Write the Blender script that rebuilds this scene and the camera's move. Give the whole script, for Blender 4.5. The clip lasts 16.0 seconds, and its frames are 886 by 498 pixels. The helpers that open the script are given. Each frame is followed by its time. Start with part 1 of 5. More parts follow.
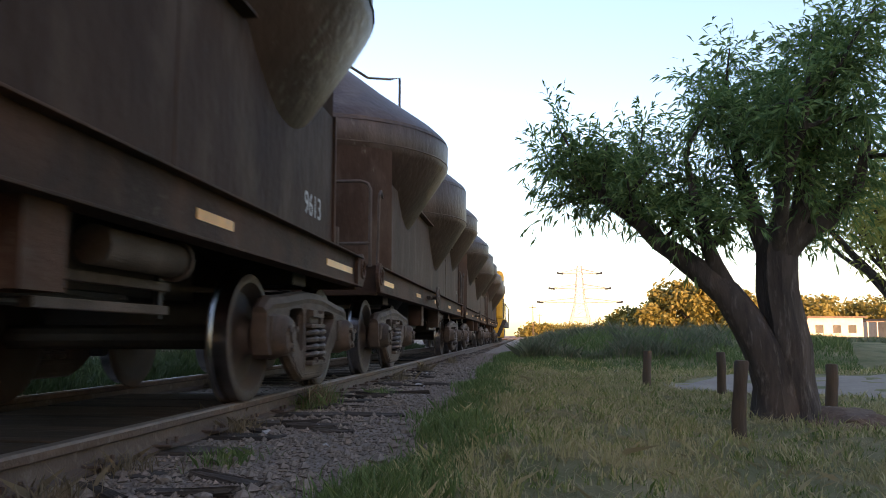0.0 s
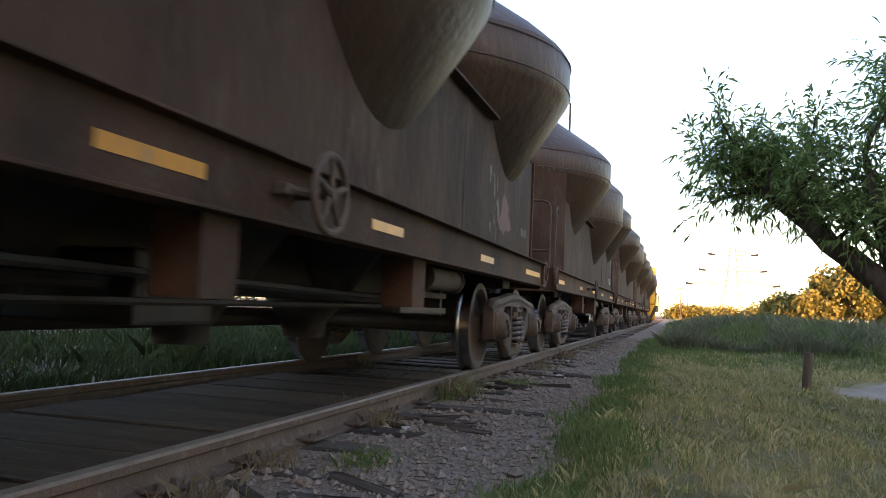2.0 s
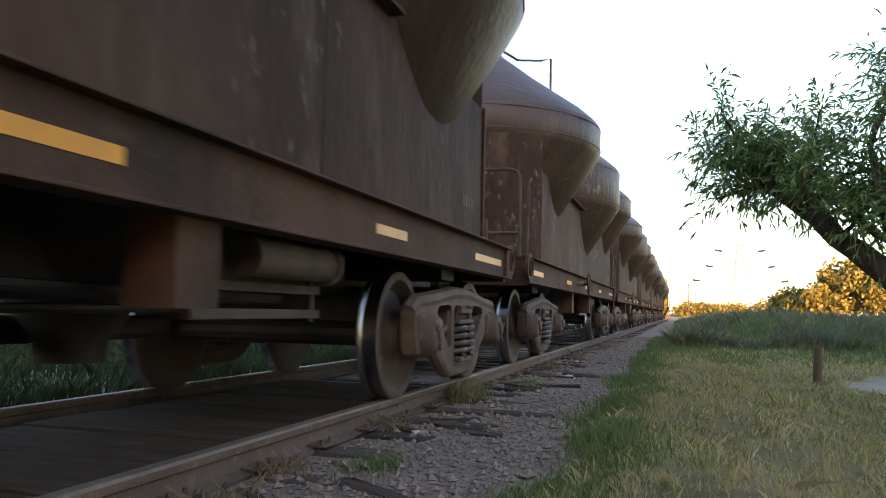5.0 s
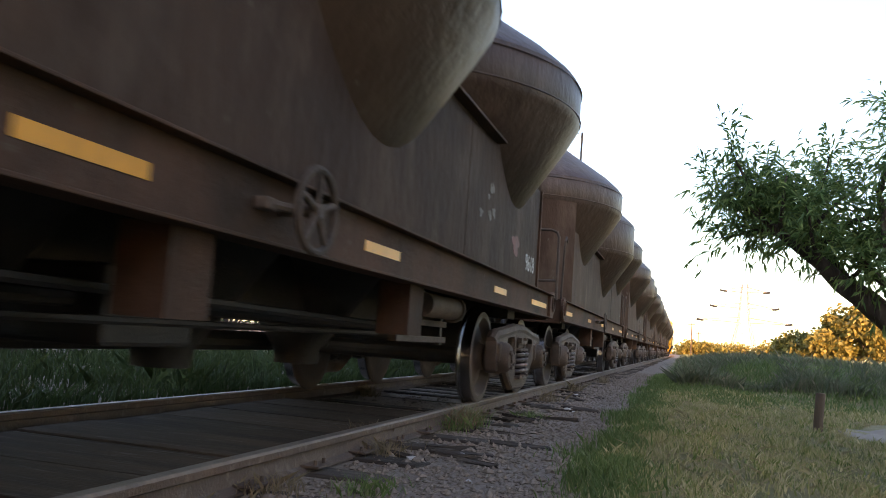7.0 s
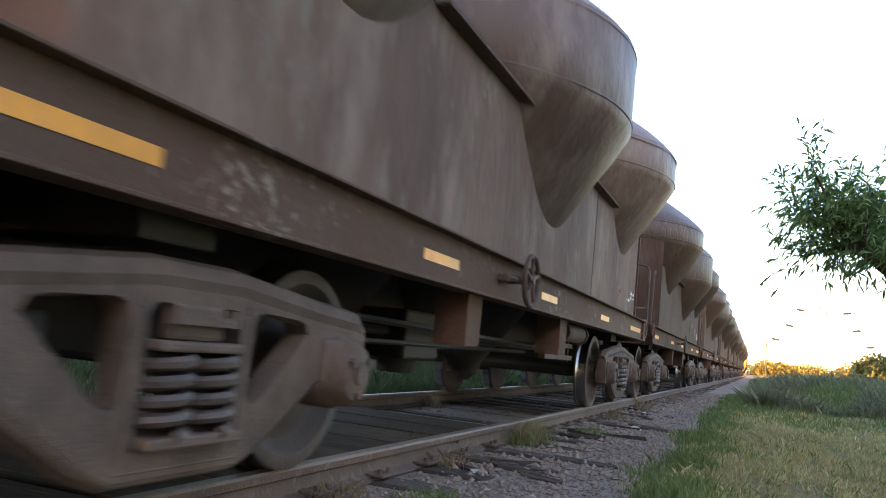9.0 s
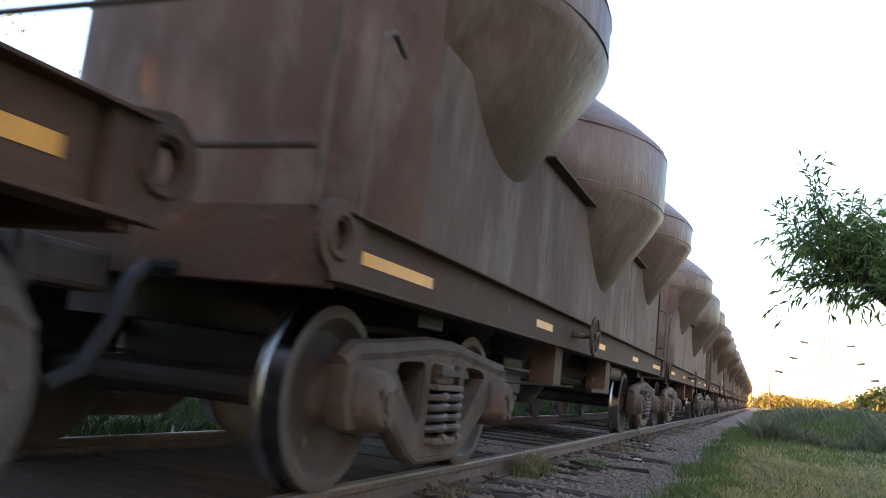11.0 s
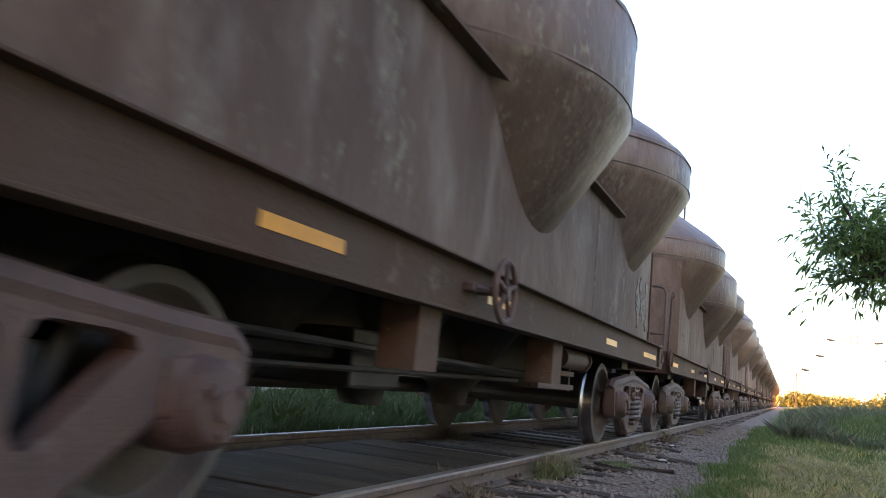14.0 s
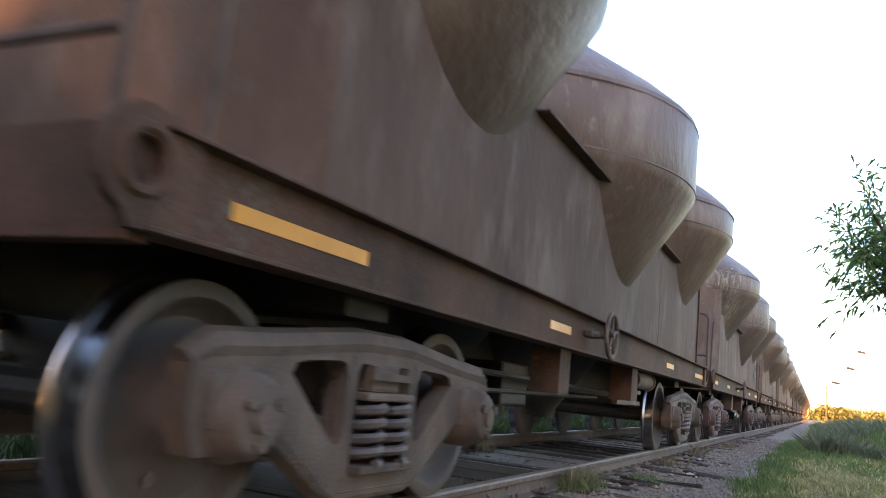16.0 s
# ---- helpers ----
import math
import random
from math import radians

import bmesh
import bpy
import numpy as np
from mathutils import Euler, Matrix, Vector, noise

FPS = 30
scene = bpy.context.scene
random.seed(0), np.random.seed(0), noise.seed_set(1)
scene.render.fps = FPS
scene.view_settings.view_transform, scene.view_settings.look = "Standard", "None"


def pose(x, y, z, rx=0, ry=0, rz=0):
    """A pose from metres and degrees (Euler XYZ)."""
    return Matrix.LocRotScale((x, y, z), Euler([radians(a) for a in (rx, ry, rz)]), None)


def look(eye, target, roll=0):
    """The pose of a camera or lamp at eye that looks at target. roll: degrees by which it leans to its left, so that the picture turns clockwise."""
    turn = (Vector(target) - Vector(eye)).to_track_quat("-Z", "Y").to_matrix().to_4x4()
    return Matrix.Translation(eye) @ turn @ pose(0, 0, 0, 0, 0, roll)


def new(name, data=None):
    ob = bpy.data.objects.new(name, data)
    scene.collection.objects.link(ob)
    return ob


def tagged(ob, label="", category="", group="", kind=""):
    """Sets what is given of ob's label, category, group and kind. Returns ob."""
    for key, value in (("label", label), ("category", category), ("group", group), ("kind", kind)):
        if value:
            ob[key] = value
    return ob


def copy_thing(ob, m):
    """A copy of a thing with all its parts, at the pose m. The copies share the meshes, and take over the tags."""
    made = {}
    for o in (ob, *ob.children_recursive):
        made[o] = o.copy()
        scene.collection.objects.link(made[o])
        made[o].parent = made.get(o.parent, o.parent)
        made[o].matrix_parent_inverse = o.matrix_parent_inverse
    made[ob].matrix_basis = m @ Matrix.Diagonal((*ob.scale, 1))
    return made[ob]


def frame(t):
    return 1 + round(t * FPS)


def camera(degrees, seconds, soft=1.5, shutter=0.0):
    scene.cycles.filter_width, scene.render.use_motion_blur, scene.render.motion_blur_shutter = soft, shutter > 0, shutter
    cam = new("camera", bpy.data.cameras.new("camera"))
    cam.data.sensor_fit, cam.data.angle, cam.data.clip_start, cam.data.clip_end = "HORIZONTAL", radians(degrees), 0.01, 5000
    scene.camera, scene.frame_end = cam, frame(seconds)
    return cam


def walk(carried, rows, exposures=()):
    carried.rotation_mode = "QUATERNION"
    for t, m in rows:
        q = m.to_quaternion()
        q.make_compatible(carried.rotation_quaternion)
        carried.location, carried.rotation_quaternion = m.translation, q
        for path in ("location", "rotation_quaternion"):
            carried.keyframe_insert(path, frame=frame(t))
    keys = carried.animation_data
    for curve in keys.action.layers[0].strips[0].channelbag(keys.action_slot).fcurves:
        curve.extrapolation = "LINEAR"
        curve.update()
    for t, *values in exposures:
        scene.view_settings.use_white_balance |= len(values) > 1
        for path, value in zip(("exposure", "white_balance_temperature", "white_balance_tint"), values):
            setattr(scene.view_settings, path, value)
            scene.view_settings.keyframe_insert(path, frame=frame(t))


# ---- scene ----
# ---------- camera ----------
EYE = (2.742, 0.0, 0.76)
LENS = 57.93
# seconds, yaw, pitch, roll of a hand-held camera that stands still, and its small shift from EYE
TURNS = [
    (0.0, 5.849, 6.171, 0.037, 0.025, -0.109, -0.166),
    (0.5, 7.107, 5.558, -0.846, 0.013, -0.098, -0.081),
    (1.0, 8.934, 3.605, -0.238, 0.002, -0.001, -0.001),
    (1.5, 12.57, 4.474, -2.406, 0.001, -0.0, -0.001),
    (2.0, 15.932, 4.1, -2.545, 0.0, 0.0, 0.0),
    (2.5, 15.501, 4.248, -2.831, 0.001, 0.001, -0.0),
    (3.0, 16.816, 4.133, -1.967, -0.0, 0.001, -0.003),
    (3.5, 17.43, 4.165, -1.206, -0.001, 0.0, 0.001),
    (3.7, 17.509, 3.826, -1.496, -0.0, 0.001, 0.002),
    (5.8, 15.616, 5.571, -1.488, -0.0, 0.001, 0.0),
    (6.0, 15.356, 6.019, -2.004, 0.0, 0.0, 0.001),
    (6.5, 15.487, 6.396, -2.289, 0.003, -0.0, 0.008),
    (7.0, 16.56, 6.161, -4.077, 0.001, -0.0, -0.001),
    (7.5, 18.254, 5.868, -3.393, -0.0, -0.0, -0.0),
    (8.0, 20.477, 5.727, -5.087, -0.001, -0.002, -0.003),
    (8.5, 20.56, 6.291, -4.356, -0.0, -0.0, -0.0),
    (9.0, 21.24, 6.611, -5.66, -0.002, -0.001, -0.0),
    (9.2, 22.174, 7.66, -4.922, -0.001, -0.0, -0.0),
    (11.3, 21.413, 8.611, -6.391, -0.0, 0.0, 0.001),
    (11.5, 21.841, 8.021, -6.289, 0.0, 0.0, 0.0),
    (12.0, 22.642, 8.353, -4.776, 0.001, -0.0, 0.0),
    (12.5, 22.874, 8.077, -5.639, 0.001, 0.001, -0.004),
    (13.0, 22.797, 8.509, -4.857, 0.0, 0.0, -0.0),
    (13.5, 22.744, 8.457, -4.972, 0.0, -0.0, 0.001),
    (14.0, 22.941, 8.671, -5.512, 0.0, -0.0, 0.0),
    (14.5, 23.953, 9.175, -6.088, 0.0, 0.001, 0.0),
    (15.0, 24.245, 9.212, -6.263, -0.0, -0.0, -0.0),
    (15.5, 24.407, 8.881, -5.795, 0.0, 0.0, -0.001),
    (16.0, 24.66, 9.309, -5.713, -0.001, -0.0, 0.002),
]
cam = camera(LENS, 16.0, soft=0.5, shutter=0.2)
walk(cam, [(t, pose(EYE[0] + dx, EYE[1] + dy, EYE[2] + dz, 90 + pitch, roll, yaw))
           for t, yaw, pitch, roll, dx, dy, dz in TURNS],
     exposures=[(t, stops + 2.1, 7800 + (450 if 1 < t < 8.5 else 0) + (0 if t < 8.5 else -50), 29) for t, stops in (
         (0.0, -0.1), (0.5, -0.4), (1.5, 0.1), (2.5, 0.55), (3.5, 0.65), (6.0, 0.4), (7.0, 0.35), (8.0, 0.8), (9.0, 0.9),
         (11.5, 0.65), (12.5, 0.9), (13.5, 0.75), (14.5, 0.85), (16.0, 1.1))])

# ---------- daylight: low sun behind the camera, mostly kept off by unseen trees added there ---
SUN_UP, SUN_FROM = 8.5, 150.0          # degrees above the horizon; compass bearing from +y, clockwise
world = bpy.data.worlds.new("sky")
scene.world = world
world.use_nodes = True
sky = world.node_tree.nodes.new("ShaderNodeTexSky")
sky.sky_type, sky.sun_disc = "NISHITA", False
sky.sun_elevation, sky.sun_rotation = radians(SUN_UP), radians(SUN_FROM)
sky.air_density, sky.dust_density, sky.ozone_density = 1.0, 0.7, 2.5
world.node_tree.links.new(sky.outputs[0], world.node_tree.nodes["Background"].inputs[0])
world.node_tree.nodes["Background"].inputs[1].default_value = 0.15
sun = new("sun", bpy.data.lights.new("sun", "SUN"))
sun.data.energy, sun.data.angle, sun.data.color = 3.2, radians(0.6), (1.0, 0.60, 0.30)
_a = radians(SUN_FROM)
sun.matrix_world = look((math.sin(_a) * 50, math.cos(_a) * 50, 50 * math.tan(radians(SUN_UP))), (0, 0, 0))

# ---------- materials ----------
def material(name, base, rough=0.7, metal=0.0, second=None, scale=6.0, detail=6.0, low=0.35, high=0.7,
             third=None, third_scale=40.0, third_low=0.55, third_high=0.75, bump=0.3, bump_scale=60.0,
             stretch=(1, 1, 1), vary=0.0, spec=0.4, speck=None, speck_scale=20.0, speck_more=0.0, streak=None):
    """A surface of two or three colours mixed by noise at two scales, with fine relief; vary: how much whole objects differ."""
    mat = bpy.data.materials.new(name)
    mat.use_nodes = True
    nt = mat.node_tree
    n, l = nt.nodes, nt.links
    b = n["Principled BSDF"]
    b.inputs["Roughness"].default_value, b.inputs["Metallic"].default_value = rough, metal
    b.inputs["Specular IOR Level"].default_value = spec
    tc = n.new("ShaderNodeTexCoord")
    mp = n.new("ShaderNodeMapping")
    mp.inputs["Scale"].default_value = stretch
    l.new(tc.outputs["Object"], mp.inputs[0])
    where = mp.outputs[0]
    info = n.new("ShaderNodeObjectInfo")
    shift = n.new("ShaderNodeVectorMath")
    shift.operation = "MULTIPLY_ADD"
    l.new(info.outputs["Random"], shift.inputs[0])
    shift.inputs[1].default_value = (37.0, 61.0, 23.0)
    l.new(where, shift.inputs[2])
    where = shift.outputs[0]

    def noise_at(s, d=detail, at=None):
        t = n.new("ShaderNodeTexNoise")
        t.inputs["Scale"].default_value, t.inputs["Detail"].default_value = s, d
        t.inputs["Roughness"].default_value = 0.62
        l.new(at or where, t.inputs["Vector"])
        return t.outputs["Fac"]

    def mix(fac, lo, hi, a, bcol):
        ramp = n.new("ShaderNodeMapRange")
        ramp.inputs["From Min"].default_value, ramp.inputs["From Max"].default_value = lo, hi
        l.new(fac, ramp.inputs["Value"])
        m = n.new("ShaderNodeMix")
        m.data_type = "RGBA"
        l.new(ramp.outputs[0], m.inputs[0])
        for k, v in ((6, a), (7, bcol)):
            if isinstance(v, tuple):
                m.inputs[k].default_value = (*v, 1)
            else:
                l.new(v, m.inputs[k])
        return m.outputs[2]
    colour = base
    if second:
        colour = mix(noise_at(scale), low, high, base, second)
    if third:
        colour = mix(noise_at(third_scale), third_low, third_high, colour, third)
    if streak:
        # thin vertical runs of rust
        st = n.new("ShaderNodeMapping")
        st.inputs["Scale"].default_value = (7.0, 7.0, 0.35)
        l.new(where, st.inputs[0])
        colour = mix(noise_at(1.0, 5, st.outputs[0]), 0.58, 0.90, colour, streak)
    if speck:
        # blotches of lichen and scraped paint, many on some pieces and few on others
        rag = noise_at(speck_scale, 6)
        patch = noise_at(1.1, 3)
        sumn = n.new("ShaderNodeMath")
        sumn.operation = "MULTIPLY_ADD"
        l.new(patch, sumn.inputs[0])
        sumn.inputs[1].default_value = 0.8
        l.new(rag, sumn.inputs[2])
        more = n.new("ShaderNodeMath")
        more.operation = "MULTIPLY_ADD"
        l.new(info.outputs["Random"], more.inputs[0])
        more.inputs[1].default_value = 0.16
        l.new(sumn.outputs[0], more.inputs[2])
        colour = mix(more.outputs[0], 1.17 - speck_more, 1.30 - speck_more, colour, speck)
    if vary:
        hsv = n.new("ShaderNodeHueSaturation")
        if isinstance(colour, tuple):
            hsv.inputs["Color"].default_value = (*colour, 1)
        else:
            l.new(colour, hsv.inputs["Color"])
        mr = n.new("ShaderNodeMapRange")
        mr.inputs["To Min"].default_value, mr.inputs["To Max"].default_value = 1 - vary, 1 + vary
        l.new(info.outputs["Random"], mr.inputs["Value"])
        l.new(mr.outputs[0], hsv.inputs["Value"])
        colour = hsv.outputs[0]
    if isinstance(colour, tuple):
        b.inputs["Base Color"].default_value = (*colour, 1)
    else:
        l.new(colour, b.inputs["Base Color"])
    if bump:
        bp = n.new("ShaderNodeBump")
        bp.inputs["Strength"].default_value, bp.inputs["Distance"].default_value = bump, 0.02
        l.new(noise_at(bump_scale, 4), bp.inputs["Height"])
        l.new(bp.outputs[0], b.inputs["Normal"])
    return mat


def leaf_material(name, colours, rough=0.55, through_light=0.25, patch=None):
    """Leaves or blades, each of its own shade."""
    mat = bpy.data.materials.new(name)
    mat.use_nodes = True
    n, l = mat.node_tree.nodes, mat.node_tree.links
    b = n["Principled BSDF"]
    b.inputs["Roughness"].default_value = rough
    b.inputs["Specular IOR Level"].default_value = 0.3
    geo = n.new("ShaderNodeNewGeometry")
    ramp = n.new("ShaderNodeValToRGB")
    e = ramp.color_ramp.elements
    while len(e) < len(colours):
        e.new(0.5)
    for i, c in enumerate(colours):
        e[i].position, e[i].color = i / (len(colours) - 1), (*c, 1)
    l.new(geo.outputs["Random Per Island"], ramp.inputs[0])
    shade = ramp.outputs[0]
    if patch:
        # dry patches some decimetres wide
        tc = n.new("ShaderNodeTexCoord")
        tex = n.new("ShaderNodeTexNoise")
        tex.inputs["Scale"].default_value, tex.inputs["Detail"].default_value = 1.6, 5.0
        l.new(tc.outputs["Object"], tex.inputs["Vector"])
        mr = n.new("ShaderNodeMapRange")
        mr.inputs["From Min"].default_value, mr.inputs["From Max"].default_value = 0.42, 0.66
        mr.inputs["To Max"].default_value = 0.8
        l.new(tex.outputs["Fac"], mr.inputs["Value"])
        pm = n.new("ShaderNodeMix")
        pm.data_type = "RGBA"
        l.new(mr.outputs[0], pm.inputs[0])
        l.new(shade, pm.inputs[6])
        pm.inputs[7].default_value = (*patch, 1)
        shade = pm.outputs[2]
    l.new(shade, b.inputs["Base Color"])
    tr = n.new("ShaderNodeBsdfTranslucent")
    l.new(shade, tr.inputs[0])
    mx = n.new("ShaderNodeMixShader")
    mx.inputs[0].default_value = through_light
    l.new(b.outputs[0], mx.inputs[1])
    l.new(tr.outputs[0], mx.inputs[2])
    l.new(mx.outputs[0], n["Material Output"].inputs[0])
    return mat


def tank_paint(name, tone, warm, lichen, rough=0.72, spec=0.10):
    """Dusty wagon paint: tone scales its lightness, lichen says how blotched it is."""
    def c(r, g, b):
        return (r * tone * warm, g * tone, b * tone / warm)
    return material(name, c(0.112, 0.074, 0.055), rough, 0.0, c(0.060, 0.037, 0.028), 0.8, low=0.36, high=0.66,
                    third=c(0.160, 0.122, 0.098), third_scale=2.6, third_low=0.50, third_high=0.76, bump=0.6, bump_scale=13, stretch=(1, 1, 0.45), vary=0.12, spec=spec,
                    speck=(0.23 if lichen > 1 else 0.17, 0.205 if lichen > 1 else 0.15, 0.145 if lichen > 1 else 0.115), speck_scale=24.0 if lichen > 1 else 15.0, speck_more=0.05 * (lichen - 1), streak=c(0.088, 0.050, 0.034))


def sill_paint(name, tone, rust):
    return material(name, (0.082 * tone, 0.053 * tone, 0.038 * tone), 0.74, 0.0, (0.100, 0.052, 0.033), 1.3, low=0.52 - rust, high=0.76 - rust,
                    third=(0.165 * tone, 0.122 * tone, 0.092 * tone), third_scale=7, third_low=0.6, third_high=0.8, bump=0.4, bump_scale=30, vary=0.15, spec=0.12,
                    speck=(0.21 * tone, 0.17 * tone, 0.13 * tone), speck_scale=22.0)


TANK = tank_paint("dusty_tank_paint", 1.50, 1.0, 1.0)
TANK_DARK = tank_paint("dark_brown_tank_paint", 0.66, 1.14, 1.0)
TANK_MID = tank_paint("brown_tank_paint", 1.25, 1.04, 1.0)
TANK_LICHEN = tank_paint("lichened_tank_paint", 1.55, 0.98, 3.0)
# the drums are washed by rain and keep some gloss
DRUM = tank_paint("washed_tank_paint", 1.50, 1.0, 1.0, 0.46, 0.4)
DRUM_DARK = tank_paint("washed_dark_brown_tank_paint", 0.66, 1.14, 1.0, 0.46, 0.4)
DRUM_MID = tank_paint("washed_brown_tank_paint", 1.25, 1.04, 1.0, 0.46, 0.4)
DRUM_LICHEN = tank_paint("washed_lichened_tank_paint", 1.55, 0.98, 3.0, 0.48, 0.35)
SILL = sill_paint("rusty_sill_paint", 1.2, 0.05)
SILL_DARK = sill_paint("dark_rusty_sill_paint", 0.55, 0.17)
IRON = material("dusty_cast_iron", (0.130, 0.094, 0.072), 0.70, 0.0, (0.060, 0.045, 0.035), 4.0, third=(0.19, 0.125, 0.09), third_scale=7,
                third_low=0.62, third_high=0.85, bump=0.4, bump_scale=70, vary=0.25, spec=0.2)
IRON_RED = material("red_brown_cast_iron", (0.112, 0.062, 0.048), 0.70, 0.0, (0.060, 0.038, 0.032), 4.0, third=(0.17, 0.12, 0.095), third_scale=7,
                    third_low=0.62, third_high=0.85, bump=0.4, bump_scale=70, vary=0.2)
BLACK = material("oily_black_steel", (0.018, 0.016, 0.015), 0.6, 0.0, (0.035, 0.030, 0.027), 5, bump=0.3)
WHEEL = material("dusty_wheel_steel", (0.088, 0.065, 0.050), 0.6, 0.0, (0.070, 0.056, 0.048), 6, bump=0.25, bump_scale=50)
TREAD = material("polished_tread_steel", (0.30, 0.30, 0.31), 0.25, 1.0, (0.18, 0.175, 0.175), 8, bump=0.05)
SPRING = material("greasy_spring_steel", (0.060, 0.050, 0.045), 0.5, 0.0, (0.11, 0.08, 0.065), 20, bump=0.2)
RAILSIDE = material("rusty_rail", (0.135, 0.088, 0.062), 0.75, 0.0, (0.085, 0.058, 0.045), 3, third=(0.20, 0.15, 0.12), third_scale=14, bump=0.4, bump_scale=60)
RAILTOP = material("worn_rail_head", (0.19, 0.145, 0.115), 0.6, 0.2, (0.13, 0.095, 0.072), 9, bump=0.15)
SLEEPER = material("weathered_sleeper_wood", (0.105, 0.085, 0.070), 0.85, 0.0, (0.060, 0.048, 0.040), 3, third=(0.17, 0.145, 0.12), third_scale=16,
                   bump=0.7, bump_scale=30, stretch=(0.25, 3, 3), vary=0.25, spec=0.12)
STRIPE = material("orange_reflective_tape", (0.78, 0.31, 0.02), 0.4, 0.0, (0.60, 0.24, 0.02), 5, third=(0.35, 0.22, 0.10), third_scale=18, third_low=0.6, bump=0.05, vary=0.2)
LETTER = material("faded_white_lettering", (0.62, 0.60, 0.55), 0.7, 0.0, (0.38, 0.35, 0.31), 14, bump=0.1)
GRAFFITI = material("faded_spray_paint", (0.20, 0.175, 0.14), 0.75, 0.0, (0.12, 0.095, 0.075), 6, bump=0.1)
REDPAINT = material("faded_red_paint", (0.22, 0.065, 0.05), 0.7, 0.0, (0.12, 0.07, 0.055), 6, third=(0.30, 0.25, 0.22), third_scale=9, third_low=0.58, bump=0.1)
BARK = material("furrowed_bark", (0.105, 0.077, 0.060), 0.9, 0.0, (0.034, 0.025, 0.020), 9, third=(0.19, 0.16, 0.13), third_scale=22,
                bump=1.0, bump_scale=22, stretch=(1, 1, 0.22))
POSTWOOD = material("weathered_post_wood", (0.135, 0.090, 0.060), 0.85, 0.0, (0.080, 0.055, 0.038), 12, bump=0.6, bump_scale=30, stretch=(1, 1, 0.15), vary=0.15)
STONE = material("grey_ballast_stone", (0.325, 0.258, 0.205), 0.9, 0.0, (0.155, 0.118, 0.090), 30, bump=0.4, spec=0.15)
EARTH = material("loose_brown_earth", (0.20, 0.125, 0.085), 0.95, 0.0, (0.11, 0.07, 0.05), 9, third=(0.28, 0.20, 0.15), third_scale=30, bump=0.8, bump_scale=40)
LITTER = material("dry_litter", (0.26, 0.21, 0.16), 0.9, 0.0, (0.12, 0.09, 0.07), 10, bump=0.4)
WHITEROCK = material("pale_stone", (0.55, 0.53, 0.50), 0.85, 0.0, (0.35, 0.33, 0.30), 8, bump=0.4)
GALV = material("galvanised_steel", (0.36, 0.36, 0.37), 0.6, 0.0, (0.28, 0.28, 0.28), 2, bump=0.0)
YELLOW = material("yellow_engine_paint", (0.72, 0.36, 0.025), 0.45, 0.0, (0.55, 0.27, 0.02), 1.5, third=(0.2, 0.12, 0.05), third_scale=8, third_low=0.68, bump=0.1)
PLASTER = material("pale_house_plaster", (0.62, 0.57, 0.50), 0.85, 0.0, (0.50, 0.45, 0.38), 1.5, bump=0.2)
ROOFM = material("dull_roof_sheet", (0.20, 0.15, 0.12), 0.8, 0.0, (0.14, 0.10, 0.08), 1.0, bump=0.2)
PLANK = material("dark_dirty_plank", (0.090, 0.060, 0.040), 0.95, 0.0, (0.050, 0.036, 0.027), 3, third=(0.16, 0.125, 0.098), third_scale=12, bump=0.6, bump_scale=30, stretch=(0.3, 3, 3), vary=0.2, spec=0.08)
PANE = material("dark_window_glass", (0.03, 0.035, 0.04), 0.15, 0.0)
ROAD = material("pale_dirt_road", (0.29, 0.225, 0.17), 0.95, 0.0, (0.22, 0.165, 0.125), 0.8, third=(0.35, 0.285, 0.225), third_scale=5, bump=0.4, bump_scale=25)
WILLOW = leaf_material("willow_leaf", [(0.070, 0.150, 0.052), (0.125, 0.225, 0.068), (0.22, 0.315, 0.10), (0.095, 0.195, 0.078)], through_light=0.4)
# low sun on this tree is put into its bright yellow leaf colour
PEPPER = leaf_material("yellow_green_leaf", [(0.30, 0.31, 0.07), (0.42, 0.39, 0.10), (0.24, 0.27, 0.07)], through_light=0.4)
OCHRE = leaf_material("sunlit_shrub_leaf", [(0.16, 0.145, 0.04), (0.23, 0.19, 0.05), (0.12, 0.125, 0.038)])
DARKLEAF = leaf_material("dark_weed_leaf", [(0.03, 0.06, 0.018), (0.05, 0.085, 0.025), (0.04, 0.06, 0.02)])
GRASS = leaf_material("lawn_blade", [(0.075, 0.135, 0.030), (0.17, 0.225, 0.055), (0.31, 0.31, 0.11), (0.50, 0.41, 0.21), (0.64, 0.53, 0.30)], 0.6, patch=(0.46, 0.375, 0.195))
TALLGRASS = leaf_material("tall_green_grass", [(0.085, 0.145, 0.042), (0.125, 0.190, 0.058), (0.20, 0.245, 0.095)], 0.55)
BRUSH = leaf_material("grey_green_brush", [(0.115, 0.135, 0.08), (0.16, 0.17, 0.105), (0.095, 0.145, 0.062), (0.235, 0.21, 0.145)], 0.7)
STRAW = leaf_material("dry_straw", [(0.34, 0.27, 0.15), (0.46, 0.38, 0.22), (0.27, 0.22, 0.11)], 0.8)
DRYWEED = leaf_material("dry_weed_stalk", [(0.20, 0.15, 0.09), (0.28, 0.21, 0.13), (0.14, 0.11, 0.06)], 0.8)


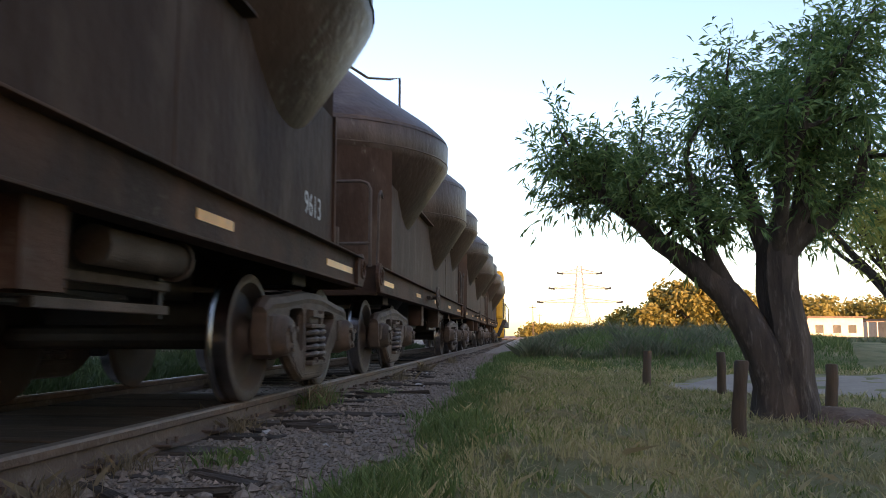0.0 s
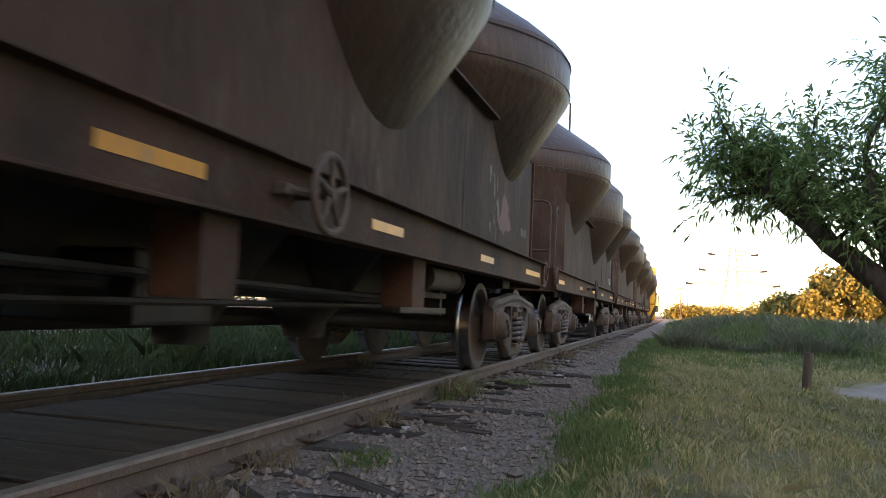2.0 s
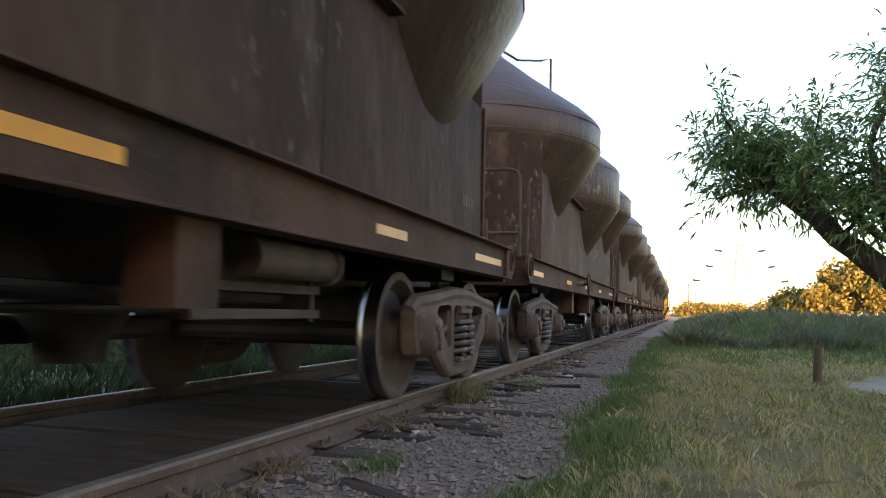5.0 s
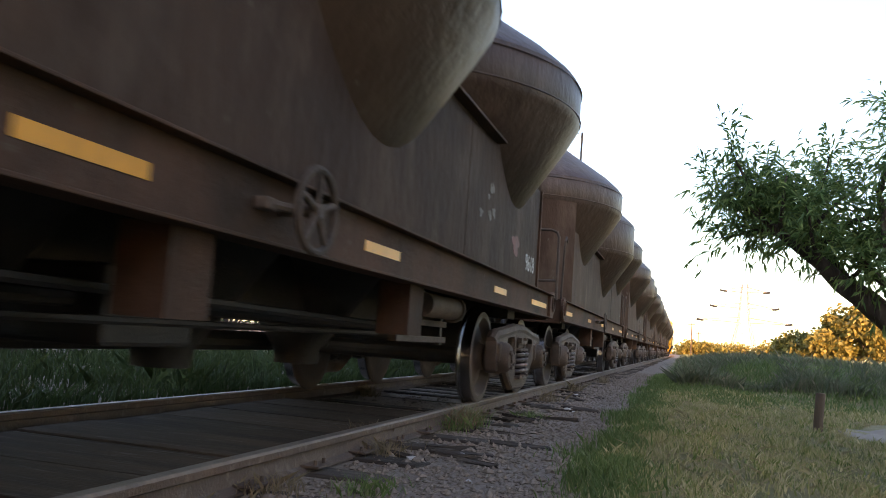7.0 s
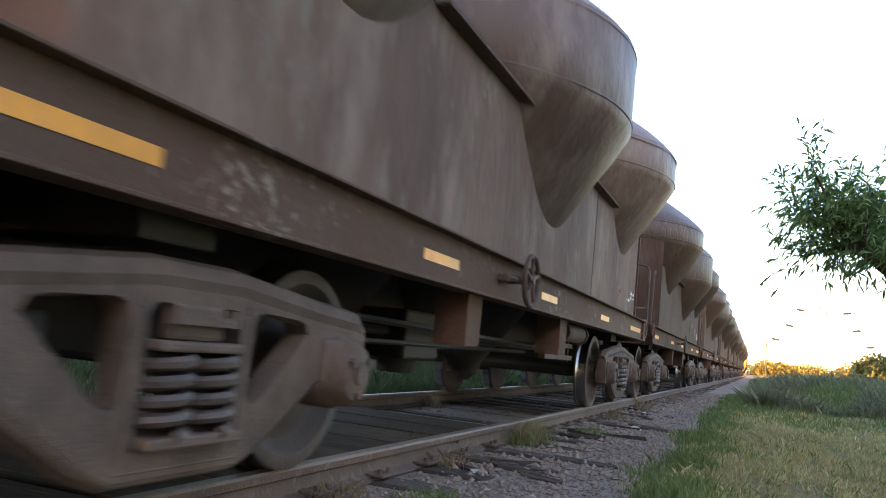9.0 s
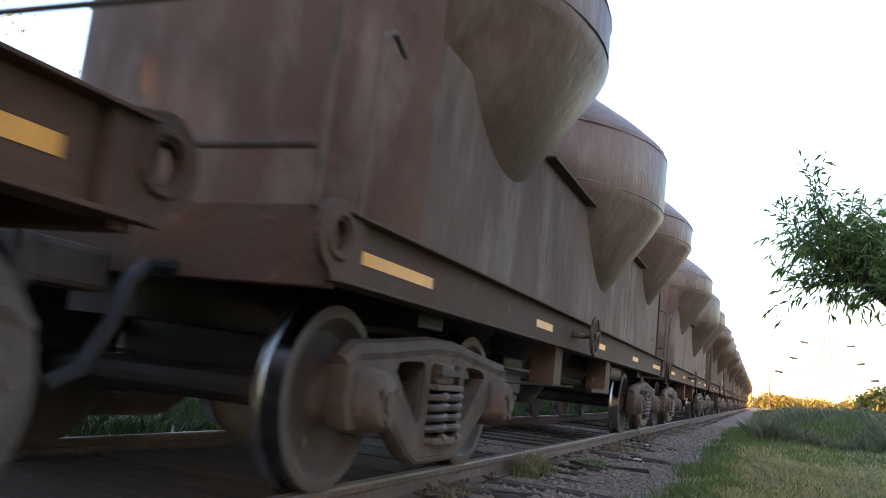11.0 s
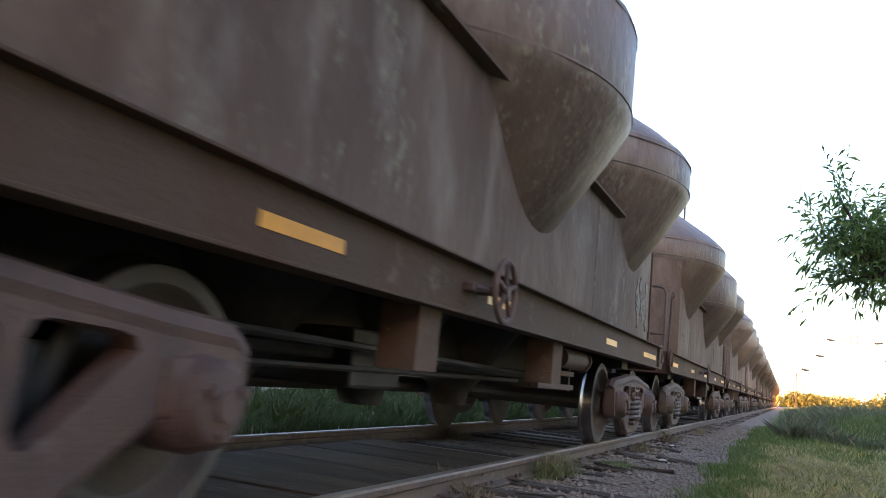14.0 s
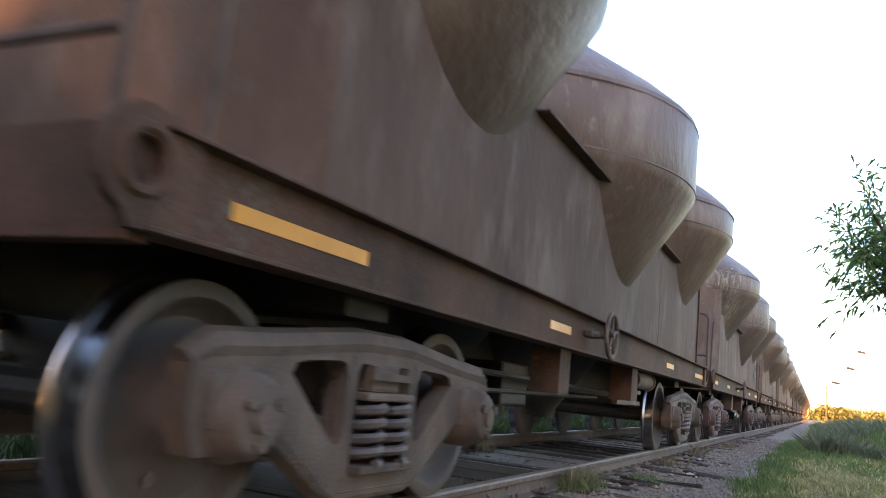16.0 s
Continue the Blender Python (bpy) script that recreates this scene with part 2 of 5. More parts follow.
def ground_material():
    """Grey gravel and dirt by the track, dry lawn soil beside it; the border follows x with a ragged edge."""
    mat = bpy.data.materials.new("ground_soil")
    mat.use_nodes = True
    n, l = mat.node_tree.nodes, mat.node_tree.links
    b = n["Principled BSDF"]
    b.inputs["Roughness"].default_value = 0.95
    b.inputs["Specular IOR Level"].default_value = 0.2
    tc = n.new("ShaderNodeTexCoord")

    def nz(scale, d=8.0):
        t = n.new("ShaderNodeTexNoise")
        t.inputs["Scale"].default_value, t.inputs["Detail"].default_value, t.inputs["Roughness"].default_value = scale, d, 0.65
        l.new(tc.outputs["Object"], t.inputs["Vector"])
        return t.outputs["Fac"]

    def ramp(fac, stops):
        r = n.new("ShaderNodeValToRGB")
        e = r.color_ramp.elements
        while len(e) < len(stops):
            e.new(0.5)
        for i, (p, c) in enumerate(stops):
            e[i].position, e[i].color = p, (*c, 1)
        l.new(fac, r.inputs[0])
        return r.outputs[0]
    gravel = ramp(nz(38), [(0.3, (0.115, 0.086, 0.066)), (0.5, (0.265, 0.206, 0.163)), (0.72, (0.46, 0.372, 0.302))])
    dirt = ramp(nz(2.2), [(0.35, (0.17, 0.135, 0.11)), (0.65, (0.31, 0.26, 0.22))])
    m1 = n.new("ShaderNodeMix")
    m1.data_type = "RGBA"
    m1.inputs[0].default_value = 0.45
    l.new(gravel, m1.inputs[6])
    l.new(dirt, m1.inputs[7])
    lawn = ramp(nz(1.1), [(0.35, (0.12, 0.13, 0.05)), (0.55, (0.24, 0.205, 0.10)), (0.7, (0.34, 0.27, 0.155))])
    sep = n.new("ShaderNodeSeparateXYZ")
    l.new(tc.outputs["Object"], sep.inputs[0])
    add = n.new("ShaderNodeMath")
    add.operation = "MULTIPLY_ADD"
    l.new(nz(2.5), add.inputs[0])
    add.inputs[1].default_value = 0.9
    l.new(sep.outputs["X"], add.inputs[2])
    mr = n.new("ShaderNodeMapRange")
    mr.inputs["From Min"].default_value, mr.inputs["From Max"].default_value = 2.5, 2.75
    l.new(add.outputs[0], mr.inputs["Value"])
    m2 = n.new("ShaderNodeMix")
    m2.data_type = "RGBA"
    l.new(mr.outputs[0], m2.inputs[0])
    l.new(m1.outputs[2], m2.inputs[6])
    l.new(lawn, m2.inputs[7])
    l.new(m2.outputs[2], b.inputs["Base Color"])
    bp = n.new("ShaderNodeBump")
    bp.inputs["Strength"].default_value, bp.inputs["Distance"].default_value = 0.8, 0.03
    l.new(nz(45, 5), bp.inputs["Height"])
    l.new(bp.outputs[0], b.inputs["Normal"])
    return mat


SOIL = ground_material()

# ---------- mesh tools ----------
def link_mesh(name, bm, material_, parent=None, label="", smooth=False):
    me = bpy.data.meshes.new(name)
    bm.to_mesh(me)
    bm.free()
    mats = material_ if isinstance(material_, (list, tuple)) else [material_]
    for m in mats:
        me.materials.append(m)
    if smooth:
        for p in me.polygons:
            p.use_smooth = True
        me.set_sharp_from_angle(angle=radians(38))
    ob = new(name, me)
    if parent:
        ob.parent = parent
    if label:
        ob["label"] = label
    return ob


def part(name, bm, material_, parent, label="", smooth=False):
    return link_mesh(name, bm, material_, parent, label, smooth)


def again(ob, parent, m):
    """One more part on the same mesh."""
    o = new(ob.name.split(".")[0], ob.data)
    o.parent, o.matrix_basis = parent, m
    return o


def box(bm, x0, x1, y0, y1, z0, z1, bevel=0.0, m=None):
    r = bmesh.ops.create_cube(bm, size=1.0, matrix=Matrix.LocRotScale(((x0 + x1) / 2, (y0 + y1) / 2, (z0 + z1) / 2), None, (x1 - x0, y1 - y0, z1 - z0)))
    vs = r["verts"]
    if bevel:
        es = list({e for v in vs for e in v.link_edges})
        vs = bmesh.ops.bevel(bm, geom=es, offset=bevel, segments=2, affect="EDGES", profile=0.5)["verts"]
    if m is not None:
        bmesh.ops.transform(bm, matrix=m, verts=list(vs))
    return vs


def tube(bm, pts, radii, sides=8, cap=True):
    """A tube along points, with a radius for each."""
    pts = [Vector(p) for p in pts]
    if not isinstance(radii, (list, tuple)):
        radii = [radii] * len(pts)
    rings, ref = [], None
    for i, p in enumerate(pts):
        d = (pts[min(i + 1, len(pts) - 1)] - pts[max(i - 1, 0)]).normalized()
        if ref is None:
            ref = d.orthogonal().normalized()
        ref = (ref - d * ref.dot(d)).normalized()
        side = d.cross(ref)
        rings.append([bm.verts.new(p + radii[i] * (math.cos(a) * ref + math.sin(a) * side)) for a in [2 * math.pi * k / sides for k in range(sides)]])
    for a, b in zip(rings, rings[1:]):
        for k in range(sides):
            bm.faces.new((a[k], a[(k + 1) % sides], b[(k + 1) % sides], b[k]))
    if cap:
        bm.faces.new(rings[0][::-1])
        bm.faces.new(rings[-1])
    return rings


def revolve(bm, profile, sides=48, m=None, mat_of=None):
    """A closed solid turned round z; profile: (radius, z) from bottom to top."""
    rings = []
    for r, z in profile:
        if r < 1e-4:
            rings.append([bm.verts.new((0, 0, z))])
        else:
            rings.append([bm.verts.new((r * math.cos(2 * math.pi * k / sides), r * math.sin(2 * math.pi * k / sides), z)) for k in range(sides)])
    for i, (a, b) in enumerate(zip(rings, rings[1:])):
        for k in range(sides):
            q = (k + 1) % sides
            if len(a) == 1 and len(b) == 1:
                continue
            if len(a) == 1:
                f = bm.faces.new((a[0], b[q], b[k]))
            elif len(b) == 1:
                f = bm.faces.new((a[k], a[q], b[0]))
            else:
                f = bm.faces.new((a[k], a[q], b[q], b[k]))
            if mat_of:
                f.material_index = mat_of(i)
    if len(rings[0]) > 1:
        bm.faces.new(rings[0][::-1])
    if len(rings[-1]) > 1:
        bm.faces.new(rings[-1])
    if m is not None:
        bmesh.ops.transform(bm, matrix=m, verts=[v for r in rings for v in r])


def prism(bm, outline, axis, lo, hi, holes=()):
    """A plate: an outline in the two other axes, with thickness from lo to hi along axis; holes: inner outlines."""
    def at(p, h):
        return {"x": (h, p[0], p[1]), "y": (p[0], h, p[1]), "z": (p[0], p[1], h)}[axis]
    loops = [outline, *holes]
    bottom = [[bm.verts.new(at(p, lo)) for p in lp] for lp in loops]
    top = [[bm.verts.new(at(p, hi)) for p in lp] for lp in loops]
    for bt, tp in zip(bottom, top):
        for k in range(len(bt)):
            q = (k + 1) % len(bt)
            bm.faces.new((bt[k], bt[q], tp[q], tp[k]))
    for lps in (bottom, top):
        if not holes:
            bm.faces.new(lps[0])
        else:
            es = []
            for lp in lps:
                for k in range(len(lp)):
                    e = bm.edges.get((lp[k], lp[(k + 1) % len(lp)]))
                    es.append(e)
            bmesh.ops.triangle_fill(bm, use_beauty=True, use_dissolve=False, edges=es)
    bmesh.ops.recalc_face_normals(bm, faces=bm.faces)


def from_arrays(name, verts, faces, mat, parent=None):
    me = bpy.data.meshes.new(name)
    me.from_pydata(verts, [], faces)
    me.materials.append(mat)
    ob = new(name, me)
    if parent:
        ob.parent = parent
    return ob


def leaf_arrays(rng, places, aims, length, width, droop=0.25, spread=0.35):
    """Pointed leaves: at each place one blade of two faces, along its aim, with a bent tip."""
    n = len(places)
    aims = aims + rng.normal(0, spread, (n, 3))
    aims /= np.linalg.norm(aims, axis=1)[:, None] + 1e-9
    side = np.cross(aims, rng.normal(0, 1, (n, 3)))
    side /= np.linalg.norm(side, axis=1)[:, None] + 1e-9
    ln = (length * rng.uniform(0.6, 1.3, n))[:, None]
    wd = (width * rng.uniform(0.7, 1.3, n))[:, None]
    mid = places + aims * ln * 0.5
    tip = places + aims * ln + np.array([0, 0, -1.0]) * ln * droop
    v = np.stack([places, mid + side * wd, tip, mid - side * wd], 1).reshape(-1, 3)
    f = (np.arange(n)[:, None] * 4 + np.array([[0, 1, 2, 3]])).tolist()
    return v, f


def blade_arrays(rng, places, height, width, lean=0.35):
    """Grass blades: tapered, bent, three vertices wide at the foot and one at the tip."""
    n = len(places)
    h = (height * rng.uniform(0.5, 1.35, n))
    az = rng.uniform(0, 2 * math.pi, n)
    out = np.stack([np.cos(az), np.sin(az), np.zeros(n)], 1)
    ln = rng.uniform(0.05, lean, n)
    fz = rng.uniform(0, 2 * math.pi, n)
    side = np.stack([np.cos(fz), np.sin(fz), np.zeros(n)], 1) * (width * rng.uniform(0.7, 1.3, n))[:, None]
    up = np.array([0, 0, 1.0])
    mid = places + up * (h * 0.55)[:, None] + out * (h * ln * 0.4)[:, None]
    tip = places + up * h[:, None] + out * (h * ln * 1.6)[:, None]
    v = np.stack([places - side, places + side, mid + side * 0.7, tip, mid - side * 0.7], 1).reshape(-1, 3)
    f = (np.arange(n)[:, None] * 5 + np.array([[0, 1, 2, 3, 4]])).tolist()
    return v, f

# ---------- ground ----------
def smooth_step(a, b, v):
    q = np.clip((v - a) / (b - a), 0, 1)
    return q * q * (3 - 2 * q)


def height_at(x, y):
    """The lie of the land: flat bed under the track, lawn, a rough bank further on, dip on the far side of the line."""
    x, y = np.asarray(x, float), np.asarray(y, float)
    lawn = 0.05 * smooth_step(2.1, 2.6, x) - 0.13 * smooth_step(2.9, 4.4, x) * (1 - smooth_step(14, 22, y))
    bank = 0.50 * smooth_step(2.6, 4.8, x) * smooth_step(14, 22, y) * (1 - smooth_step(60, 110, y)) * (1 - 0.75 * smooth_step(8, 16, x))
    rough = 0.03 * np.sin(x * 1.7 + 1.1) * np.sin(y * 1.3) + 0.02 * np.sin(x * 4.1 + y * 2.3)
    off = smooth_step(1.9, 2.6, np.abs(x)) * (1 - smooth_step(150, 300, np.hypot(x, y)))
    return lawn + bank + rough * off


def ground():
    def steps(lo, hi, fine, near, far):
        a = [0.0]
        while a[-1] < hi:
            a.append(a[-1] + fine * max(1.0, (a[-1] / near)) ** 1.25)
        b = [0.0]
        while b[-1] < -lo:
            b.append(b[-1] + fine * max(1.0, (b[-1] / near)) ** 1.25)
        return np.array([-v for v in b[:0:-1]] + a)
    xs, ys = steps(-2500, 2500, 0.16, 4, 0), steps(-2500, 2500, 0.2, 8, 0)
    gx, gy = np.meshgrid(xs, ys)
    gz = height_at(gx, gy)
    v = np.stack([gx, gy, gz], -1).reshape(-1, 3)
    w = len(xs)
    i = (np.arange(len(ys) - 1)[:, None] * w + np.arange(w - 1)).ravel()
    f = np.stack([i, i + 1, i + w + 1, i + w], 1)
    ob = from_arrays("ground", v.tolist(), f.tolist(), SOIL)
    for p in ob.data.polygons:
        p.use_smooth = True
    tagged(ob, "grey gravel and dry lawn beside the railway line", "ground", kind="structure")


def dirt_road():
    """A pale dirt road that passes behind the tree."""
    rng = np.random.default_rng(5)
    bm = bmesh.new()
    rows = []
    for k in range(80):
        t = k / 79
        cx, cy = 4.6 + 44 * t, 10.9 + 2.5 * t + 0.6 * math.sin(9 * t)
        half = (0.5 + 2.5 * min(1, t * 25)) + 0.12 * rng.normal()
        row = []
        for j in range(9):
            yy = cy + half * (j / 4 - 1)
            row.append(bm.verts.new((cx, yy, float(height_at(cx, yy)) + (0.012 if 0 < j < 8 else -0.01))))
        rows.append(row)
    for a, b in zip(rows, rows[1:]):
        for j in range(8):
            bm.faces.new((a[j], b[j], b[j + 1], a[j + 1]))
    tagged(link_mesh("road", bm, ROAD, smooth=True), "pale dirt road with ragged edges behind the tree", "road", kind="structure")


# ---------- track ----------
RAIL_X, RAIL_TOP = 0.872, 0.16


def track():
    line = new("track")
    tagged(line, "broad-gauge railway track with rusty rails on old sleepers", "railway track", kind="structure")
    prof = [(-0.065, 0.0), (0.065, 0.0), (0.065, 0.012), (0.016, 0.03), (0.010, 0.095), (0.034, 0.108), (0.036, 0.138), (0.028, 0.15),
            (-0.028, 0.15), (-0.036, 0.138), (-0.034, 0.108), (-0.010, 0.095), (-0.016, 0.03), (-0.065, 0.012)]
    for sx in (1, -1):
        for y0, y1 in ((-60, 14.6), (14.612, 400)):
            bm = bmesh.new()
            a = [bm.verts.new((sx * RAIL_X + px, y0, RAIL_TOP - 0.15 + pz)) for px, pz in prof]
            b = [bm.verts.new((sx * RAIL_X + px, y1, RAIL_TOP - 0.15 + pz)) for px, pz in prof]
            for k in range(len(prof)):
                q = (k + 1) % len(prof)
                f = bm.faces.new((a[k], a[q], b[q], b[k]))
                f.material_index = 1 if 6 <= k <= 8 else 0
            bm.faces.new(a[::-1])
            bm.faces.new(b)
            part("rail", bm, [RAILSIDE, RAILTOP], line, "rusty rail with a worn bright head")
    rng = random.Random(3)
    bm = bmesh.new()
    box(bm, -1.33, 1.33, -0.115, 0.115, -0.13, 0.0, 0.012)
    for v in bm.verts:
        v.co += Vector((rng.uniform(-0.03, 0.03), rng.uniform(-0.008, 0.008), rng.uniform(-0.006, 0.006)))
    first = part("sleeper", bm, SLEEPER, line, "grey cracked wooden sleeper")
    first.matrix_basis = pose(0, -14, 0.035)
    plate = bmesh.new()
    box(plate, -0.12, 0.12, -0.085, 0.085, 0.0, 0.014, 0.004)
    for dx in (-0.085, 0.085):
        tube(plate, [(dx, 0.05, 0), (dx, 0.05, 0.04)], 0.011, 6)
        tube(plate, [(dx, -0.05, 0), (dx, -0.05, 0.04)], 0.011, 6)
    fp = part("tie_plate", plate, RAILSIDE, line)
    fp.matrix_basis = pose(RAIL_X, -14, 0.034)
    y = -13.36
    while y < 150:
        again(first, line, pose(rng.uniform(-0.06, 0.06), y, 0.010 + rng.uniform(-0.016, 0.014), 0, 0, rng.uniform(-1.5, 1.5)))
        if -4 < y < 24:
            again(fp, line, pose(RAIL_X, y, 0.034))
        y += 0.64 + rng.uniform(-0.03, 0.03)
    # boards that lie between the rails beside the camera
    for k in range(9):
        bm = bmesh.new()
        box(bm, -0.72 + rng.uniform(0, .03), 0.72, -0.3, 0.3, -0.03, 0.012, 0.008)
        again_ob = part("board", bm, PLANK, line)
        again_ob.matrix_basis = pose(0, 1.4 + 0.625 * k, 0.075 + rng.uniform(-0.006, 0.006), rng.uniform(-.6, .6), 0, rng.uniform(-.5, .5))


def stones():
    """Ballast and grit on the shoulder of the track."""
    rng = np.random.default_rng(11)
    base = np.array([(1, 0, 0), (-1, 0, 0), (0, 1, 0), (0, -1, 0), (0, 0, 1), (0, 0, -1)], float)
    tri = np.array([(0, 2, 4), (2, 1, 4), (1, 3, 4), (3, 0, 4), (2, 0, 5), (1, 2, 5), (3, 1, 5), (0, 3, 5)])
    n = 26000
    y = 0.8 + 26 * rng.random(n) ** 2.2
    x = np.where(rng.random(n) < 0.8, rng.uniform(0.96, 2.35, n), rng.uniform(-2.4, 0.8, n))
    keep = ~((np.abs(x) < 0.76) & (y < 7.2) & (y > 1.0))
    x, y = x[keep], y[keep]
    n = len(x)
    r = rng.gamma(2.0, 0.0048, n) + 0.004
    sc = r[:, None, None] * rng.uniform(0.55, 1.3, (n, 6, 1)) * np.array([1, 1, 0.65])
    z = height_at(x, y) + r * 0.25
    v = (base[None] * sc + np.stack([x, y, z], 1)[:, None]).reshape(-1, 3)
    f = (np.arange(n)[:, None, None] * 6 + tri[None]).reshape(-1, 3)
    tagged(from_arrays("ballast_stones", v.tolist(), f.tolist(), STONE), "loose grey ballast stones and grit by the rail", "gravel", kind="stuff")
    # larger stones that can be told apart
    for k in range(46):
        bm = bmesh.new()
        bmesh.ops.create_icosphere(bm, subdivisions=1, radius=1)
        for q in bm.verts:
            q.co *= rng.uniform(0.75, 1.2)
        s = rng.uniform(0.018, 0.05)
        xx, yy = rng.uniform(1.0, 2.2), 1.6 + 14 * rng.random() ** 1.6
        pale = k % 6 == 0
        if k == 0:
            xx, yy, s = 1.5, 9.4, 0.045
        bmesh.ops.transform(bm, matrix=Matrix.Diagonal((s, s * rng.uniform(.7, 1.2), s * 0.6, 1)), verts=bm.verts)
        ob = link_mesh("stone", bm, WHITEROCK if pale else STONE)
        ob.matrix_basis = pose(xx, yy, float(height_at(xx, yy)) + s * 0.3, 0, 0, rng.uniform(0, 360))
        tagged(ob, "pale stone lying on the gravel" if pale else "grey stone lying on the gravel", "stone", "stones by the track")
    # splinters of old sleeper wood
    for k in range(22):
        bm = bmesh.new()
        ln = rng.uniform(0.12, 0.55)
        box(bm, -ln / 2, ln / 2, -0.03, 0.03, 0, 0.018, 0.004)
        for q in bm.verts:
            q.co += Vector(rng.normal(0, 0.007, 3))
        xx, yy = rng.uniform(1.05, 1.7), 2.2 + 12 * rng.random() ** 1.4
        ob = link_mesh("wood_splinter", bm, SLEEPER)
        ob.matrix_basis = pose(xx, yy, float(height_at(xx, yy)) + 0.004, rng.uniform(-6, 6), rng.uniform(-4, 4), rng.uniform(-40, 40))
        tagged(ob, "splinter of old sleeper wood on the gravel", "wood splinter", "splinters by the track")


# ---------- grass ----------
def grasses():
    rng = np.random.default_rng(21)

    def lay(name, x, y, h, w, mat, label, lean=0.35, kind_="grass"):
        z = height_at(x, y)
        v, f = blade_arrays(rng, np.stack([x, y, z - 0.004], 1), h, w, lean)
        tagged(from_arrays(name, v.tolist(), f, mat), label, kind_, kind="stuff")

    def not_road(x, y):
        t = (x - 4.6) / 44
        cy = 10.9 + 2.5 * t + 0.6 * np.sin(9 * t)
        return ~((x > 4.7) & (np.abs(y - cy) < 0.45 + 2.4 * np.clip(t * 25, 0, 1)))
    # short, partly dry lawn, growing in small tufts
    n = 15000
    y = np.repeat(-1.0 + 17 * rng.random(n) ** 1.6, 11)
    x = np.repeat(2.25 + 9 * rng.random(n) ** 1.4, 11)
    big = np.repeat(0.6 + 1.3 * rng.random(n) ** 3, 11)
    spread = 0.012 + 0.004 * np.maximum(y, 0)
    x, y = x + rng.normal(0, 1, len(x)) * spread, y + rng.normal(0, 1, len(y)) * spread
    k = not_road(x, y) & (np.hypot(x - EYE[0], y) > 0.35)
    x, y, big = x[k], y[k], big[k]
    far = np.hypot(x - EYE[0], y)
    lay("lawn_grass", x, y, (0.045 + 0.012 * np.sin(x * 2.1) * np.sin(y * 1.7)) * big, 0.0024 + 0.00055 * far, GRASS, "short lawn grass with dry yellow tips", 0.6)
    # straw lying in the lawn
    n = 26000
    y = 0.6 + 14 * rng.random(n) ** 1.6
    x = 2.4 + 8 * rng.random(n) ** 1.3
    k = not_road(x, y) & (np.hypot(x - EYE[0], y) > 0.5)
    x, y = x[k], y[k]
    lay("lawn_straw", x, y, 0.03 + 0.04 * rng.random(len(x)) ** 2, 0.0017 + 0.00035 * y, STRAW, "dry straw lying in the lawn", 2.2)
    # taller green fringe along the gravel
    n = 20000
    y = 1.6 + 24 * rng.random(n) ** 1.5
    x = 2.32 + 0.11 * rng.normal(0, 1, n) + 0.10 * np.sin(y * 1.9) + 0.05 * np.sin(y * 5.3)
    k = (np.hypot(x - EYE[0], y) > 1.5)
    x, y = x[k], y[k]
    lay("fringe_grass", x, y, 0.080 + 0.025 * np.sin(y * 3.1), 0.0028 + 0.0004 * y, TALLGRASS, "lush green grass fringe along the gravel", 0.5)
    # rough grass and brush on the bank
    n = 60000
    y = 13 + 62 * rng.random(n) ** 1.8
    x = 2.5 + (1.5 + 0.32 * y) * rng.random(n) ** 1.2
    k = not_road(x, y) & ((y > 15) | (x < 4))
    x, y = x[k], y[k]
    amp = smooth_step(13, 19, y)
    lay("bank_grass", x, y, 0.05 + 0.20 * amp * (0.35 + 0.35 * np.sin(x * 1.3 + y * 0.7) + 0.3 * rng.random(len(x))), 0.003 + 0.0004 * y, TALLGRASS, "rough green grass on the bank beside the line", 0.6)
    n = 34000
    y = 17 + 45 * rng.random(n) ** 1.6
    x = 2.7 + (1.0 + 0.2 * y) * rng.random(n) ** 1.3
    clump = (np.sin(x * 2.3 + 0.4 * y) + np.sin(y * 1.1 - x)) > -0.2
    x, y = x[clump], y[clump]
    lay("bank_brush", x, y, 0.27 + 0.12 * np.sin(x * 3 + y), 0.0035 + 0.0004 * y, BRUSH, "grey-green brush on the bank", 0.8, "brush")
    # far field
    n = 40000
    y = 30 + 260 * rng.random(n) ** 1.5
    x = 3 + y * 0.75 * rng.random(n)
    lay("field_grass", x, y, np.full(len(x), 0.28), 0.02 + 0.0007 * y, BRUSH, "dry grass of the far field", 0.6)
    # dark weeds beyond the far rail
    n = 42000
    y = 0.5 + 34 * rng.random(n) ** 1.5
    x = -1.55 - 5.0 * rng.random(n) ** 1.3
    lay("far_side_weeds", x, y, 0.20 + 0.14 * np.sin(y * 1.9) * np.sin(x * 2), 0.004 + 0.0006 * y, DARKLEAF, "tall dark green weeds on the far side of the track", 0.7, "weeds")
    # tufts at the rail, each a thing of its own
    spots = [(1.02, 6.55, 0.20, 0), (1.05, 6.7, 0.17, 1), (1.0, 6.4, 0.12, 1), (1.36, 3.62, 0.07, 1), (1.12, 10.4, 0.13, 0), (1.30, 8.1, 0.07, 1), (1.0, 4.75, 0.10, 0),
             (1.06, 13.4, 0.14, 0), (1.18, 17.2, 0.14, 0), (0.72, 5.2, 0.12, 0), (1.1, 2.6, 0.10, 0), (-0.75, 8.8, 0.14, 0), (1.0, 3.3, 0.09, 0)]
